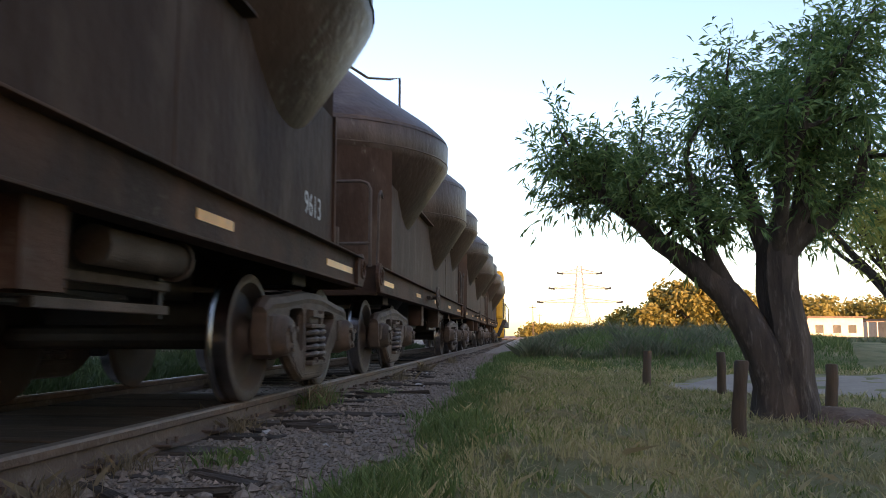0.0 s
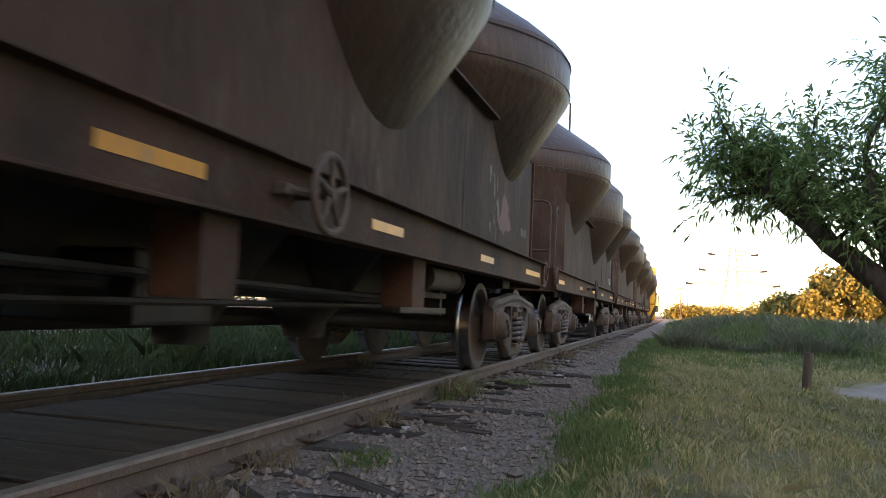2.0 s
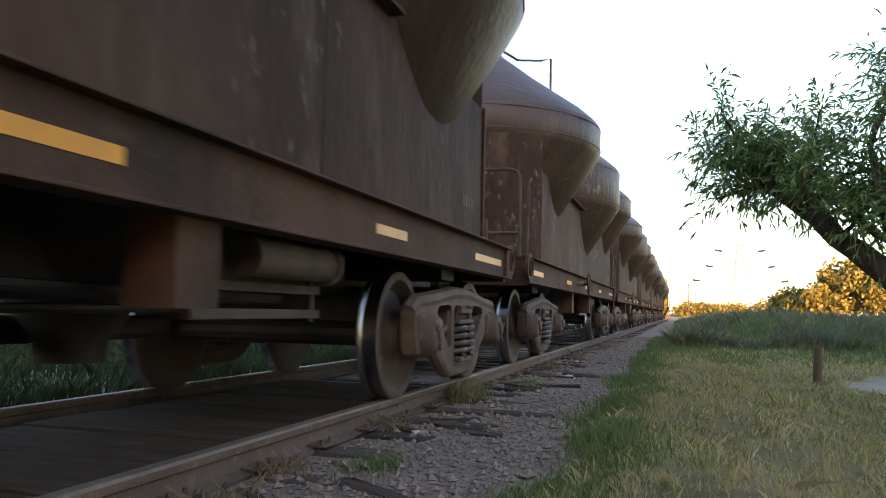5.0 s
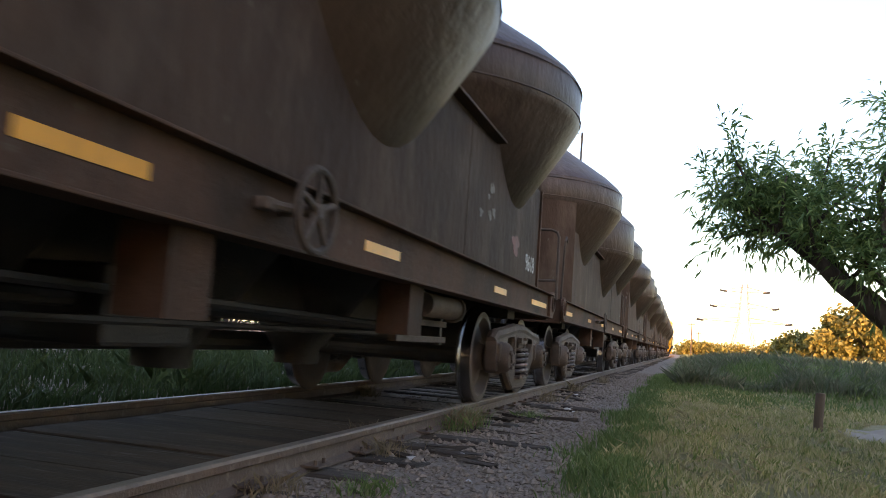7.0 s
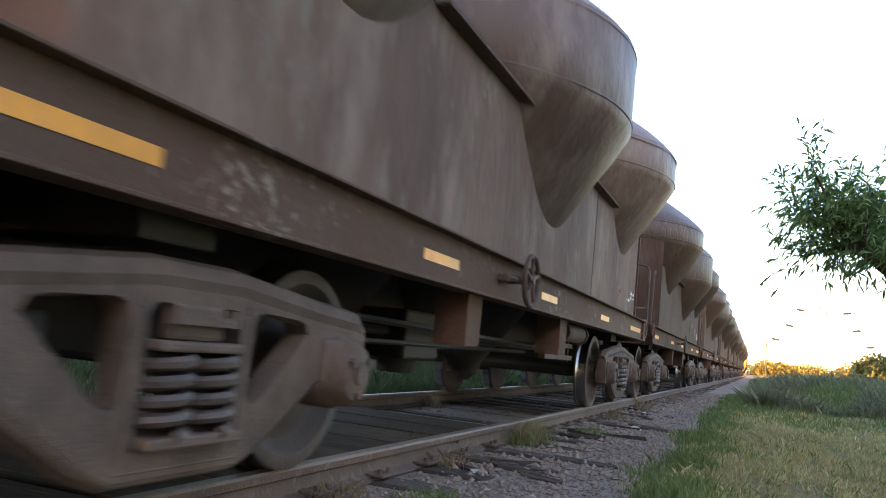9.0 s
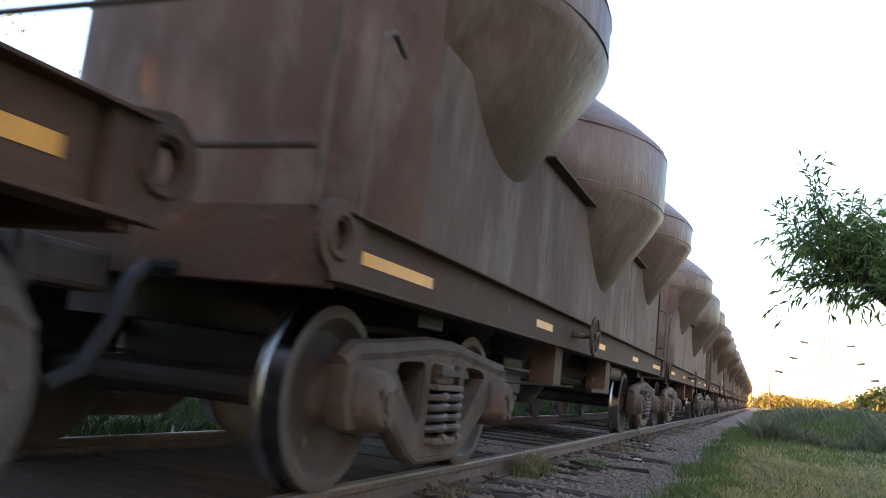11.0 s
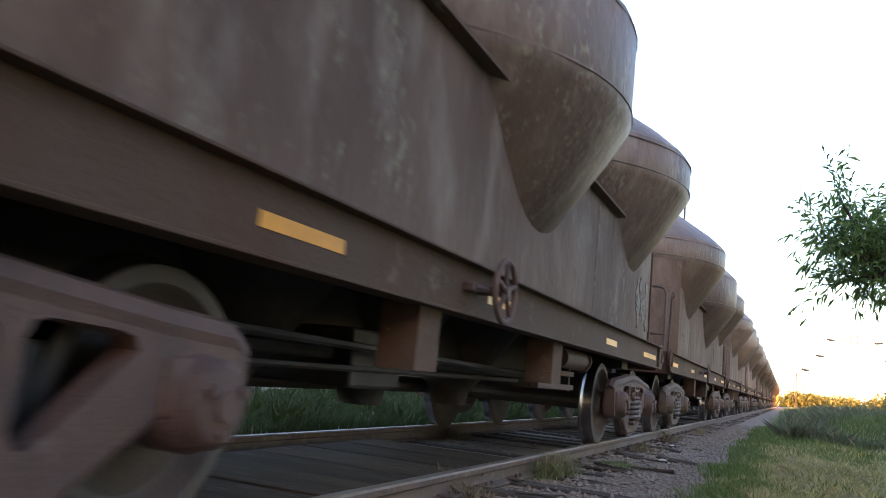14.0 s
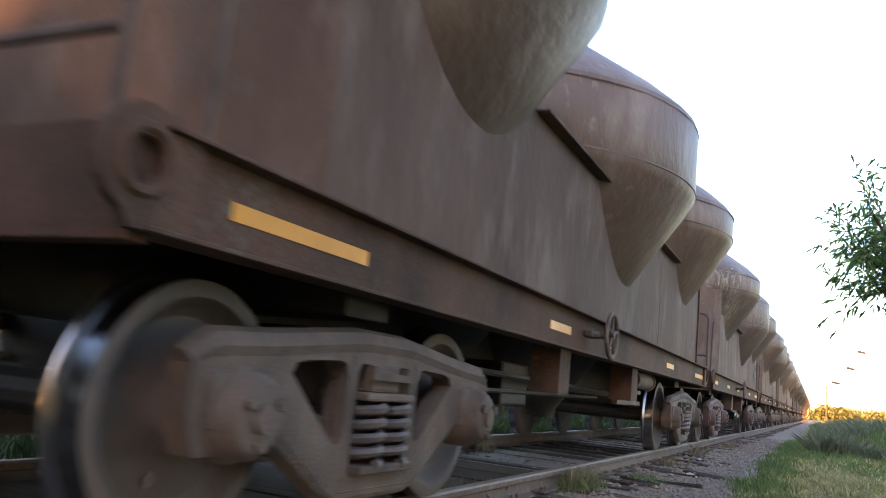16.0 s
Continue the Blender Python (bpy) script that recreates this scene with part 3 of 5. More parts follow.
    for cx, cy, hh, green in spots:
        m = 160
        px, py = cx + rng.normal(0, 0.07, m), cy + rng.normal(0, 0.11, m)
        v, f = blade_arrays(rng, np.stack([px - cx, py - cy, height_at(px, py) - 0.004], 1), np.full(m, hh), np.full(m, 0.0028), 0.9)
        ob = from_arrays("grass_tuft", v.tolist(), f, TALLGRASS if green else DRYWEED)
        ob.location = (cx, cy, 0)
        tagged(ob, "green grass tuft in the gravel" if green else "dry weed tuft beside the rusty rail", "grass tuft", "tufts by the rail", "stuff")


# ---------- posts, trees ----------
def posts():
    for x, y, h, r, tilt in ((4.12, 5.25, 0.50, 0.045, 1.5), (4.33, 10.6, 0.47, 0.055, 0.5), (5.0, 9.45, 0.50, 0.052, -1), (5.33, 7.05, 0.43, 0.05, 1)):
        bm = bmesh.new()
        rng = random.Random(int(x * 100))
        revolve(bm, [(r * 1.02, -0.15), (r, h * 0.3), (r * 0.98, h * 0.7), (r * 0.97, h - 0.012), (r * 0.85, h), (0, h + 0.004)], 14)
        for v in bm.verts:
            v.co.x += 0.01 * math.sin(v.co.z * 7 + x)
            v.co += Vector((rng.uniform(-.003, .003), rng.uniform(-.003, .003), 0))
        ob = link_mesh("wooden_post", bm, POSTWOOD, smooth=True)
        ob.matrix_basis = pose(x, y, float(height_at(x, y)), tilt, tilt, 0)
        tagged(ob, "short round weathered wooden post in the grass", "post", "row of posts")


def dirt_mound():
    """Loose brown earth heaped beside the willow's foot."""
    bm = bmesh.new()
    bmesh.ops.create_icosphere(bm, subdivisions=4, radius=1)
    for v in bm.verts:
        v.co = Vector((v.co.x * 0.42, v.co.y * 0.36, v.co.z * 0.14)) * (1 + 0.22 * noise.noise(v.co * 2.3) + 0.08 * noise.noise(v.co * 7))
    ob = link_mesh("dirt_mound", bm, EARTH, smooth=True)
    ob.location = (5.16, 6.45, float(height_at(5.16, 6.45)) + 0.01)
    tagged(ob, "low heap of brown earth at the foot of the willow", "dirt mound")


def limb(bm, start, aim, length, r0, r1, rng, bend=0.25, segs=7, lift=0.12):
    """A tapered, crooked branch. Returns its points."""
    p, d = Vector(start), Vector(aim).normalized()
    pts, rad = [p.copy()], [r0]
    for k in range(segs):
        d = (d + Vector((rng.uniform(-bend, bend), rng.uniform(-bend, bend), rng.uniform(-bend, bend) + lift)) * 0.5).normalized()
        p = p + d * (length / segs)
        pts.append(p.copy())
        rad.append(r0 + (r1 - r0) * (k + 1) / segs)
    tube(bm, pts, rad, 10 if r0 > 0.05 else 6)
    return pts


def twig_leaves(rng_np, tips, per, reach, length, width, droop_aim):
    """Leaves along many short twigs round the given points."""
    tips = np.array(tips)
    base = np.repeat(tips, per, 0)
    n = len(base)
    aim = rng_np.normal(0, 1, (n, 3)) + np.array(droop_aim)
    aim /= np.linalg.norm(aim, axis=1)[:, None]
    along = rng_np.random((n, 9)) * reach
    pl = (base[:, None] + aim[:, None] * along[..., None]).reshape(-1, 3)
    pl[:, 2] -= (along ** 2).ravel() * 0.35
    am = np.repeat(aim, 9, 0)
    am[:, 2] -= 0.35
    return leaf_arrays(rng_np, pl, am, length, width, 0.2, 0.45)


def willow():
    """The willow by the posts: a split, furrowed trunk that forks low, and a crown of long narrow leaves."""
    tree = new("willow_tree")
    tree.location = (4.69, 6.4, float(height_at(4.69, 6.4)))
    tagged(tree, "old willow with a split furrowed trunk and narrow green leaves", "tree")
    rng = random.Random(8)
    rn = np.random.default_rng(8)
    bm = bmesh.new()
    # two stems grown together at the foot, with a slit between them where they part
    tube(bm, [(0.0, 0, -0.15), (0.02, 0, 0.0), (0.0, 0, 0.28), (-0.09, 0, 0.56), (-0.215, 0, 0.78), (-0.345, 0.01, 0.98), (-0.50, 0.02, 1.13), (-0.72, 0.03, 1.31)],
         [0.26, 0.20, 0.165, 0.155, 0.135, 0.12, 0.105, 0.08], 18)
    tube(bm, [(0.18, 0.02, -0.15), (0.16, 0.02, 0.0), (0.13, 0.02, 0.28), (0.11, 0.02, 0.56), (0.085, 0.02, 0.78), (0.055, 0.02, 1.0), (0.06, 0.02, 1.3), (0.08, 0.0, 1.5)],
         [0.25, 0.19, 0.165, 0.168, 0.155, 0.145, 0.14, 0.10], 18)
    for v in bm.verts:
        a = math.atan2(v.co.y, v.co.x)
        v.co += Vector((math.cos(a), math.sin(a), 0)) * (0.016 * math.sin(a * 7 + v.co.z * 3) + 0.02 * noise.noise(v.co * 7))
    part("trunk", bm, BARK, tree, smooth=True)
    tips = []
    spec = [(((-0.70, 0.03, 1.29), (-0.98, 0.06, 1.54), (-1.26, 0.12, 1.77), (-1.54, 0.16, 1.98)), 0.075, 0.014),
            (((-0.34, 0.02, 1.05), (-0.48, -0.05, 1.34), (-0.58, -0.1, 1.70), (-0.64, -0.1, 2.05)), 0.075, 0.02),
            (((-0.50, 0.02, 1.16), (-0.78, 0.25, 1.44), (-0.95, 0.45, 1.76), (-1.05, 0.5, 1.96)), 0.06, 0.015),
            (((0.06, 0.0, 1.25), (0.22, 0.0, 1.40), (0.45, -0.02, 1.55), (0.68, -0.03, 1.82), (0.80, 0.0, 2.25)), 0.095, 0.03),
            (((0.08, -0.02, 1.30), (0.22, -0.10, 1.62), (0.30, -0.12, 2.05), (0.37, -0.12, 2.5), (0.40, -0.1, 2.9)), 0.095, 0.03),
            (((0.0, 0.05, 1.30), (-0.10, 0.12, 1.75), (-0.18, 0.2, 2.2), (-0.2, 0.2, 2.6)), 0.085, 0.02),
            (((0.1, 0.1, 1.35), (0.25, 0.5, 1.75), (0.4, 0.9, 2.2), (0.45, 1.1, 2.6)), 0.08, 0.02),
            (((0.05, -0.05, 1.30), (0.02, -0.35, 1.75), (0.1, -0.6, 2.15), (0.12, -0.7, 2.5)), 0.06, 0.015)]
    for pts, r0, r1 in spec:
        pts = [Vector(p) for p in pts]
        fine = []
        for p, q in zip(pts, pts[1:]):
            fine += [p, p.lerp(q, 0.5) + Vector((rng.uniform(-.02, .02), rng.uniform(-.02, .02), rng.uniform(-.02, .02)))]
        fine.append(pts[-1])
        b2 = bmesh.new()
        tube(b2, fine, [r0 + (r1 - r0) * k / (len(fine) - 1) for k in range(len(fine))], 10)
        part("limb", b2, BARK, tree, smooth=True)
        for k in range(10):
            b3 = bmesh.new()
            s = fine[rng.randint(2, len(fine) - 1)]
            q = limb(b3, s, (rng.uniform(-1, 1) + s.x * 0.25, rng.uniform(-1, 1), rng.uniform(0.05, 0.75 if s.x < -0.3 else 1.2)), rng.uniform(0.4, 0.8) * (0.82 if s.x < -0.3 else 1.0), 0.022, 0.005, rng, 0.5, 5, 0.05)
            tips += [q[2], q[3], q[4], q[5]]
            part("branch", b3, BARK, tree)
        tips += fine[4:]
    v, f = twig_leaves(rn, [tuple(t) for t in tips], 11, 0.32, 0.088, 0.0088, (0, 0, 0.75))
    from_arrays("crown", v.tolist(), f, WILLOW, tree)


def shrub(name, x, y, h, w, mat, seed, label, leaf=0.25, count=2600, clumps=16, trunk_h=0.3, z0=None, category="tree", wd=0.3):
    """A tree or bush seen from further off: trunk, limbs and clumps of leaves with gaps."""
    rn, rng = np.random.default_rng(seed), random.Random(seed)
    tree = new(name)
    tree.location = (x, y, float(height_at(x, y)) if z0 is None else z0)
    tagged(tree, label, category)
    bm = bmesh.new()
    r = h * 0.03
    tube(bm, [(0, 0, -0.2), (0.02 * h, 0, trunk_h * h), (0, 0.02 * h, h * 0.6)], [r * 1.3, r, r * 0.5], 8)
    cs = []
    for k in range(clumps):
        a, q = rng.uniform(0, 6.28), rng.uniform(0.15, 1)
        zc = h * (trunk_h + (1 - trunk_h) * rng.uniform(0.1, 0.92))
        cap = math.sqrt(max(0.05, 1 - ((zc / h - trunk_h) / (1 - trunk_h) - 0.35) ** 2 * 1.6))
        c = Vector((math.cos(a) * q * w * 0.5 * cap, math.sin(a) * q * w * 0.5 * cap, zc))
        cs.append((c, rng.uniform(0.13, 0.26) * w))
        tube(bm, [(0, 0, trunk_h * h * rng.uniform(0.6, 1.2)), c * 0.6 + Vector((0, 0, trunk_h * h * 0.3)), c], [r * 0.5, r * 0.3, r * 0.1], 5)
    part("trunk", bm, BARK, tree)
    pl = []
    for c, s in cs:
        m = count // clumps
        d = rn.normal(0, 1, (m, 3))
        d /= np.linalg.norm(d, axis=1)[:, None]
        pl.append(np.array(c) + d * (s * rn.random((m, 1)) ** 0.4) * np.array([1, 1, 0.8]))
    pl = np.concatenate(pl)
    v, f = leaf_arrays(rn, pl, rn.normal(0, 1, pl.shape), leaf, leaf * wd, 0.2, 0.6)
    from_arrays("crown", v.tolist(), f, mat, tree)
    return tree


def vegetation():
    willow()
    # the tree beyond the road, lightened by sunlight put into its leaf colour
    shrub("pepper_tree", 9.9, 16.0, 4.5, 4.0, PEPPER, 31, "tree with hanging foliage beyond the dirt road, sunlight painted yellow-green into its leaves", 0.16, 9000, 30, 0.32, wd=0.14)
    # sunlit shrubs in the distance
    rng = random.Random(12)
    for az, d, h, w in ((8.6, 150, 5.0, 9), (9.6, 150, 9.5, 6), (10.6, 155, 11, 11), (11.6, 150, 12, 8), (12.6, 158, 9, 10), (14.0, 150, 8, 11), (7.6, 160, 5, 10),
                        (16.5, 165, 8, 12), (19, 160, 7, 12), (6.3, 170, 3.6, 6), (3.0, 260, 3.2, 12), (1.8, 280, 3.4, 12), (0.9, 260, 3.6, 12), (5.2, 260, 3.5, 14), (22, 170, 7, 14)):
        a = radians(az)
        shrub("far_tree", EYE[0] + d * math.sin(a), d * math.cos(a), h, w, OCHRE, int(az * 10), "distant tree lit by the low evening sun", 0.85, 2400, 18, 0.12, wd=0.35)
    # foliage on the far side of the line
    for k, (x, y, h, w) in enumerate(((-6.5, 9.3, 5.9, 3.0), (-9.0, 11.5, 4.6, 4.2), (-8.6, 6.6, 5.9, 4.2), (-9.5, 14.5, 3.2, 4.0), (-10, 2.5, 5.6, 4.5), (-9.0, 18.5, 2.6, 4.2), (-9, -4, 5, 5))):
        shrub("willow_bush", x, y, h, w, WILLOW, 60 + k, "green willow bush on the far side of the track", 0.10, 5200, 22, 0.15, wd=0.14, category="bush")
    # low dark shrubs along the far side
    for k in range(13):
        y = -1.0 + 2.7 * k + rng.uniform(-0.5, 0.5)
        shrub("dark_shrub", -6.6 + rng.uniform(-0.5, 0.5), y, rng.uniform(1.9, 2.5), 3.4, DARKLEAF, 130 + k, "dark leafy shrub on the far side of the track", 0.09, 1800, 16, 0.05, category="shrub", wd=0.10)
    # a belt of unseen trees, added behind the camera to keep the low sun off
    for k in range(20):
        x = 7.7 + 3.9 * k + (0.35 if k > 3 else -0.2)
        # tree 3 is kept low so that a sun patch reaches the wagon ends
        h = 7.5 if k == 3 else rng.uniform(10.5, 11.5) + max(0, x - 18) * 0.28
        shrub("belt_tree", x, -32 + rng.uniform(-1.5, 1.5), h, 7.0, DARKLEAF, 80 + k, "unseen dark tree added beside the line to block light", 0.6, int((900 if k == 3 else 420) * h), (46 if k == 3 else 26) + int(h), 0.05 if k == 3 else 0.1, wd=0.45)

    # more unseen trees, added right of the camera to darken the wagon walls
    for k in range(3, 7):
        shrub("belt_tree", 17 + rng.uniform(-1, 1), -28 + 4.4 * k, rng.uniform(9.5, 11.5), 7.0, DARKLEAF, 180 + k, "unseen dark tree added beside the line to block light", 0.6, 4200, 34, 0.05, wd=0.45)


# ---------- distance ----------
def pylon():
    """A lattice pylon with three pairs of arms."""
    d, az = 380.0, radians(3.86)
    tower = new("transmission_pylon")
    tower.matrix_basis = pose(EYE[0] + d * math.sin(az), d * math.cos(az), 0, 0, 0, 6)
    tagged(tower, "grey lattice steel transmission pylon far across the field", "pylon")
    H, r = 33.0, 0.19

    def half(z):
        return 5.8 + (2.3 - 5.8) * min(1, z / 16) if z < 16 else 2.3 - 1.3 * (z - 16) / 17
    bm = bmesh.new()
    zs = [0, 5, 9, 12.5, 15.5, 18, 20.5, 23, 25.5, 28, 30.5, 33]
    for sx in (1, -1):
        for sy in (1, -1):
            tube(bm, [(sx * half(z), sy * half(z), z) for z in zs], r, 5)
    part("legs", bm, GALV, tower)
    bm = bmesh.new()
    for a, b in zip(zs, zs[1:]):
        ha, hb = half(a), half(b)
        for s in (1, -1):
            for p, q in (((-ha, s * ha, a), (hb, s * hb, b)), ((ha, s * ha, a), (-hb, s * hb, b)), ((s * ha, -ha, a), (s * hb, hb, b)), ((s * ha, ha, a), (s * hb, -hb, b))):
                tube(bm, [p, q], r * 0.55, 4)
            tube(bm, [(-hb, s * hb, b), (hb, s * hb, b)], r * 0.6, 4)
    part("bracing", bm, GALV, tower)
    for z, w in ((15.8, 18.5), (22.2, 13.0), (29.3, 9.0)):
        for s in (1, -1):
            bm = bmesh.new()
            h = half(z)
            for y in (-h, h):
                tube(bm, [(s * h, y, z), (s * w, 0, z + 0.4)], 0.22, 5)
                tube(bm, [(s * h, y, z + 2.2), (s * w, 0, z + 0.5)], 0.2, 5)
            for q in (0.3, 0.6, 0.8):
                tube(bm, [(s * (h + (w - h) * q), h * (1 - q), z + .1), (s * (h + (w - h) * q), -h * (1 - q), z + 0.1)], r * 0.5, 4)
            part("cross_arm", bm, GALV, tower)
            bm = bmesh.new()
            tube(bm, [(s * (w - 1.4), 0, z + 0.1), (s * (w + 0.2), 0, z + 0.2), (s * (w + 1.7), 0, z + 0.5)], 0.48, 6)
            part("insulator", bm, PANE, tower, "dark insulator string")


def pole_line():
    for k, (az, d, h) in enumerate(((0.55, 210, 8.5), (1.0, 320, 9))):
        a = radians(az)
        bm = bmesh.new()
        tube(bm, [(0, 0, 0), (0, 0, h)], [0.16, 0.1], 6)
        box(bm, -0.9, 0.9, -0.06, 0.06, h - 0.7, h - 0.55)
        ob = link_mesh("utility_pole", bm, POSTWOOD)
        ob.location = (EYE[0] + d * math.sin(a), d * math.cos(a), 0)
        tagged(ob, "thin wooden utility pole far along the line", "utility pole", "far poles")


def houses():
    for x, y, w, d, h in ((44.5, 118, 8, 6, 3.0), (57.0, 121, 10, 6, 2.7)):
        home = new("house")
        home.matrix_basis = pose(x, y, 0.0, 0, 0, 12)
        tagged(home, "low pale house with a flat roof beyond the field", "house")
        t = 0.2
        wins = [(-w * 0.3, 1.2), (w * 0.02, 1.2), (w * 0.3, 1.2)]
        bm = bmesh.new()
        outline = [(-w / 2, 0), (w / 2, 0), (w / 2, h), (-w / 2, h)]
        holes = [[(cx - 0.6, 0.9), (cx + 0.6, 0.9), (cx + 0.6, 2.0), (cx - 0.6, 2.0)] for cx, _ in wins]
        prism(bm, outline, "y", -d / 2, -d / 2 + t, holes)
        part("wall", bm, PLASTER, home)
        for x0, x1, y0, y1 in ((-w / 2, w / 2, d / 2 - t, d / 2), (-w / 2, -w / 2 + t, -d / 2 + t, d / 2 - t), (w / 2 - t, w / 2, -d / 2 + t, d / 2 - t)):
            bm = bmesh.new()
            box(bm, x0, x1, y0, y1, 0, h)
            part("wall", bm, PLASTER, home)
        bm = bmesh.new()
        box(bm, -w / 2 - 0.4, w / 2 + 0.4, -d / 2 - 0.5, d / 2 + 0.4, h, h + 0.18)
        part("roof", bm, ROOFM, home)
        for cx, _ in wins:
            bm = bmesh.new()
            box(bm, cx - 0.6, cx + 0.6, -d / 2 + 0.08, -d / 2 + 0.1, 0.9, 2.0)
            part("window", bm, PANE, home)
        for k in range(3):
            bm = bmesh.new()
            box(bm, -w / 2 - 3 + 1.4 * k, -w / 2 - 2.85 + 1.4 * k, -d / 2, -d / 2 + 0.15, 0, h * 0.9)
            part("porch_post", bm, PLASTER, home)
        bm = bmesh.new()
        box(bm, -w / 2 - 3.2, -w / 2 - 0.41, -d / 2 - 0.1, -d / 2 + 2.5, h * 0.9, h * 0.9 + 0.12)
        part("porch_roof", bm, ROOFM, home)

# ---------- train ----------
PITCH, EYES = 12.415, 11.42          # from wagon to wagon; from the rear lug to the front lug of one wagon
SILL_X, WALL_X = 1.216, 1.196
SILL_LO, SILL_HI = 1.058, 1.337
LEDGE_Z, LUG_Z = 2.39, 1.231
DRUMS = ((2.05, 2.83), (5.53, 2.55), (9.02, 2.82))     # centre from the rear lug, height of the lower rim
DRUM_R, SHOULDER = 1.74, 3.165
BOGIES = (1.54, 10.04)
BASE, WHEEL_R, AXLE_Z = 1.86, 0.425, 0.585


def drum_profile(rim):
    slope = 0.655
    low = rim - (DRUM_R - 0.9) / slope
    return [(0.85, low), (0.9, low + 0.02), (DRUM_R - 0.10, rim - 0.10 / slope), (DRUM_R - 0.035, rim - 0.045), (DRUM_R, rim + 0.01),
            (DRUM_R, SHOULDER - 0.02), (DRUM_R - 0.012, SHOULDER), (DRUM_R - 0.012, SHOULDER + 0.015), (DRUM_R - 0.06, SHOULDER + 0.07),
            (DRUM_R - 0.25, SHOULDER + 0.235), (0.9, SHOULDER + 0.66), (0.42, SHOULDER + 1.03), (0.31, SHOULDER + 1.09), (0.30, SHOULDER + 1.16), (0.36, SHOULDER + 1.16), (0.36, SHOULDER + 1.20), (0.0, SHOULDER + 1.24)]


def round_rect(cx, cz, w, h, r, n=4):
    pts = []
    for sx, sz, a0 in ((1, -1, -90), (1, 1, 0), (-1, 1, 90), (-1, -1, 180)):
        for k in range(n + 1):
            a = radians(a0 + 90 * k / n)
            pts.append((cx + sx * (w / 2 - r) + r * math.cos(a), cz + sz * (h / 2 - r) + r * math.sin(a)))
    return pts


def tank(wagon):
    """Flat-sided hopper with rounded ends, three drums that swell out of it, roof hatches."""
    a0, a1 = DRUMS[0][0], DRUMS[-1][0]
    end_r = DRUM_R - 0.02
    half = math.asin(WALL_X / end_r)
    arc = 14
    front = [(end_r * math.sin(half - 2 * half * k / arc), a1 + end_r * math.cos(half - 2 * half * k / arc)) for k in range(arc + 1)]
    rear = [(-end_r * math.sin(half - 2 * half * k / arc), a0 - end_r * math.cos(half - 2 * half * k / arc)) for k in range(arc + 1)]
    bm = bmesh.new()
    prism(bm, front + rear, "z", SILL_HI + 0.004, LEDGE_Z)
    for seg, c in ((front, a1), (rear, a0)):
        inner = [(x * 0.5, c) for x in (seg[-1][0], seg[0][0])]
        prism(bm, seg + inner, "z", LEDGE_Z + 0.001, SHOULDER - 0.04)
    body = part("tank_body", bm, TANK, wagon, "flat brown hopper sides with rounded ends", smooth=True)
    # weld seams on the flat sides
    for yy, sx in ((7.3, 1), (7.3, -1)):
        bm = bmesh.new()
        box(bm, sx * WALL_X - 0.004, sx * WALL_X + 0.004, yy - 0.012, yy + 0.012, SILL_HI + 0.01, LEDGE_Z - 0.01)
        part("weld_seam", bm, TANK, wagon)
    for yc, rim in DRUMS:
        bm = bmesh.new()
        revolve(bm, drum_profile(rim), 56, Matrix.Translation((0, yc, 0)))
        for v in bm.verts:
            out = Vector((v.co.x, v.co.y - yc, 0))
            if out.length > 0.3:
                v.co += out.normalized() * (0.014 * noise.noise(v.co * 2.2) + 0.008 * noise.noise(v.co * 5.5))
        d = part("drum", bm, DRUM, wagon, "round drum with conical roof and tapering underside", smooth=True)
        for zz in (SHOULDER - 0.03, rim + 0.04):
            bm = bmesh.new()
            tube(bm, [((DRUM_R + 0.002) * math.cos(2 * math.pi * k / 56), yc + (DRUM_R + 0.002) * math.sin(2 * math.pi * k / 56), zz) for k in range(57)], 0.007, 5, cap=False)
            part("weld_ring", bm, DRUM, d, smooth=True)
        bm = bmesh.new()
        revolve(bm, [(0.27, SHOULDER + 1.2), (0.27, SHOULDER + 1.30), (0.22, SHOULDER + 1.34), (0, SHOULDER + 1.35)], 18, Matrix.Translation((0, yc, 0)))
        for k in range(6):
            a = k * 1.047 + 0.3
            tube(bm, [(0.30 * math.cos(a), yc + 0.30 * math.sin(a), SHOULDER + 1.17), (0.34 * math.cos(a), yc + 0.34 * math.sin(a), SHOULDER + 1.36)], 0.018, 6)
        tube(bm, [(0, yc - 0.05, SHOULDER + 1.3), (-0.1, yc - 0.3, SHOULDER + 1.62)], 0.016, 6)
        tube(bm, [(0.1, yc, SHOULDER + 1.3), (0.25, yc - 0.1, SHOULDER + 1.55)], 0.014, 6)
        box(bm, 0.2, 0.36, yc - 0.1, yc + 0.1, SHOULDER + 1.2, SHOULDER + 1.42, 0.02)
        part("hatch", bm, IRON, d)
    # inner wall between the drums, a block added to close light leaks
    bm = bmesh.new()
    box(bm, -0.62, 0.62, a0 + 0.2, a1 - 0.2, LEDGE_Z - 0.01, SHOULDER + 0.6)
    part("inner_wall", bm, TANK, wagon)
    for sx in (1, -1):
        for (ya, _), (yb, _) in zip(DRUMS, DRUMS[1:]):
            bm = bmesh.new()
            box(bm, WALL_X - 0.02, WALL_X + 0.085, ya + 0.86, yb - 0.90, LEDGE_Z - 0.007, LEDGE_Z + 0.017, 0.004)
            box(bm, 0.55, WALL_X - 0.02, ya + 0.86, yb - 0.90, LEDGE_Z - 0.007, LEDGE_Z + 0.007)
            o = part("ledge", bm, SILL, wagon, "dark steel ledge between two drums")
            o.matrix_basis = Matrix.Diagonal((sx, 1, 1, 1))
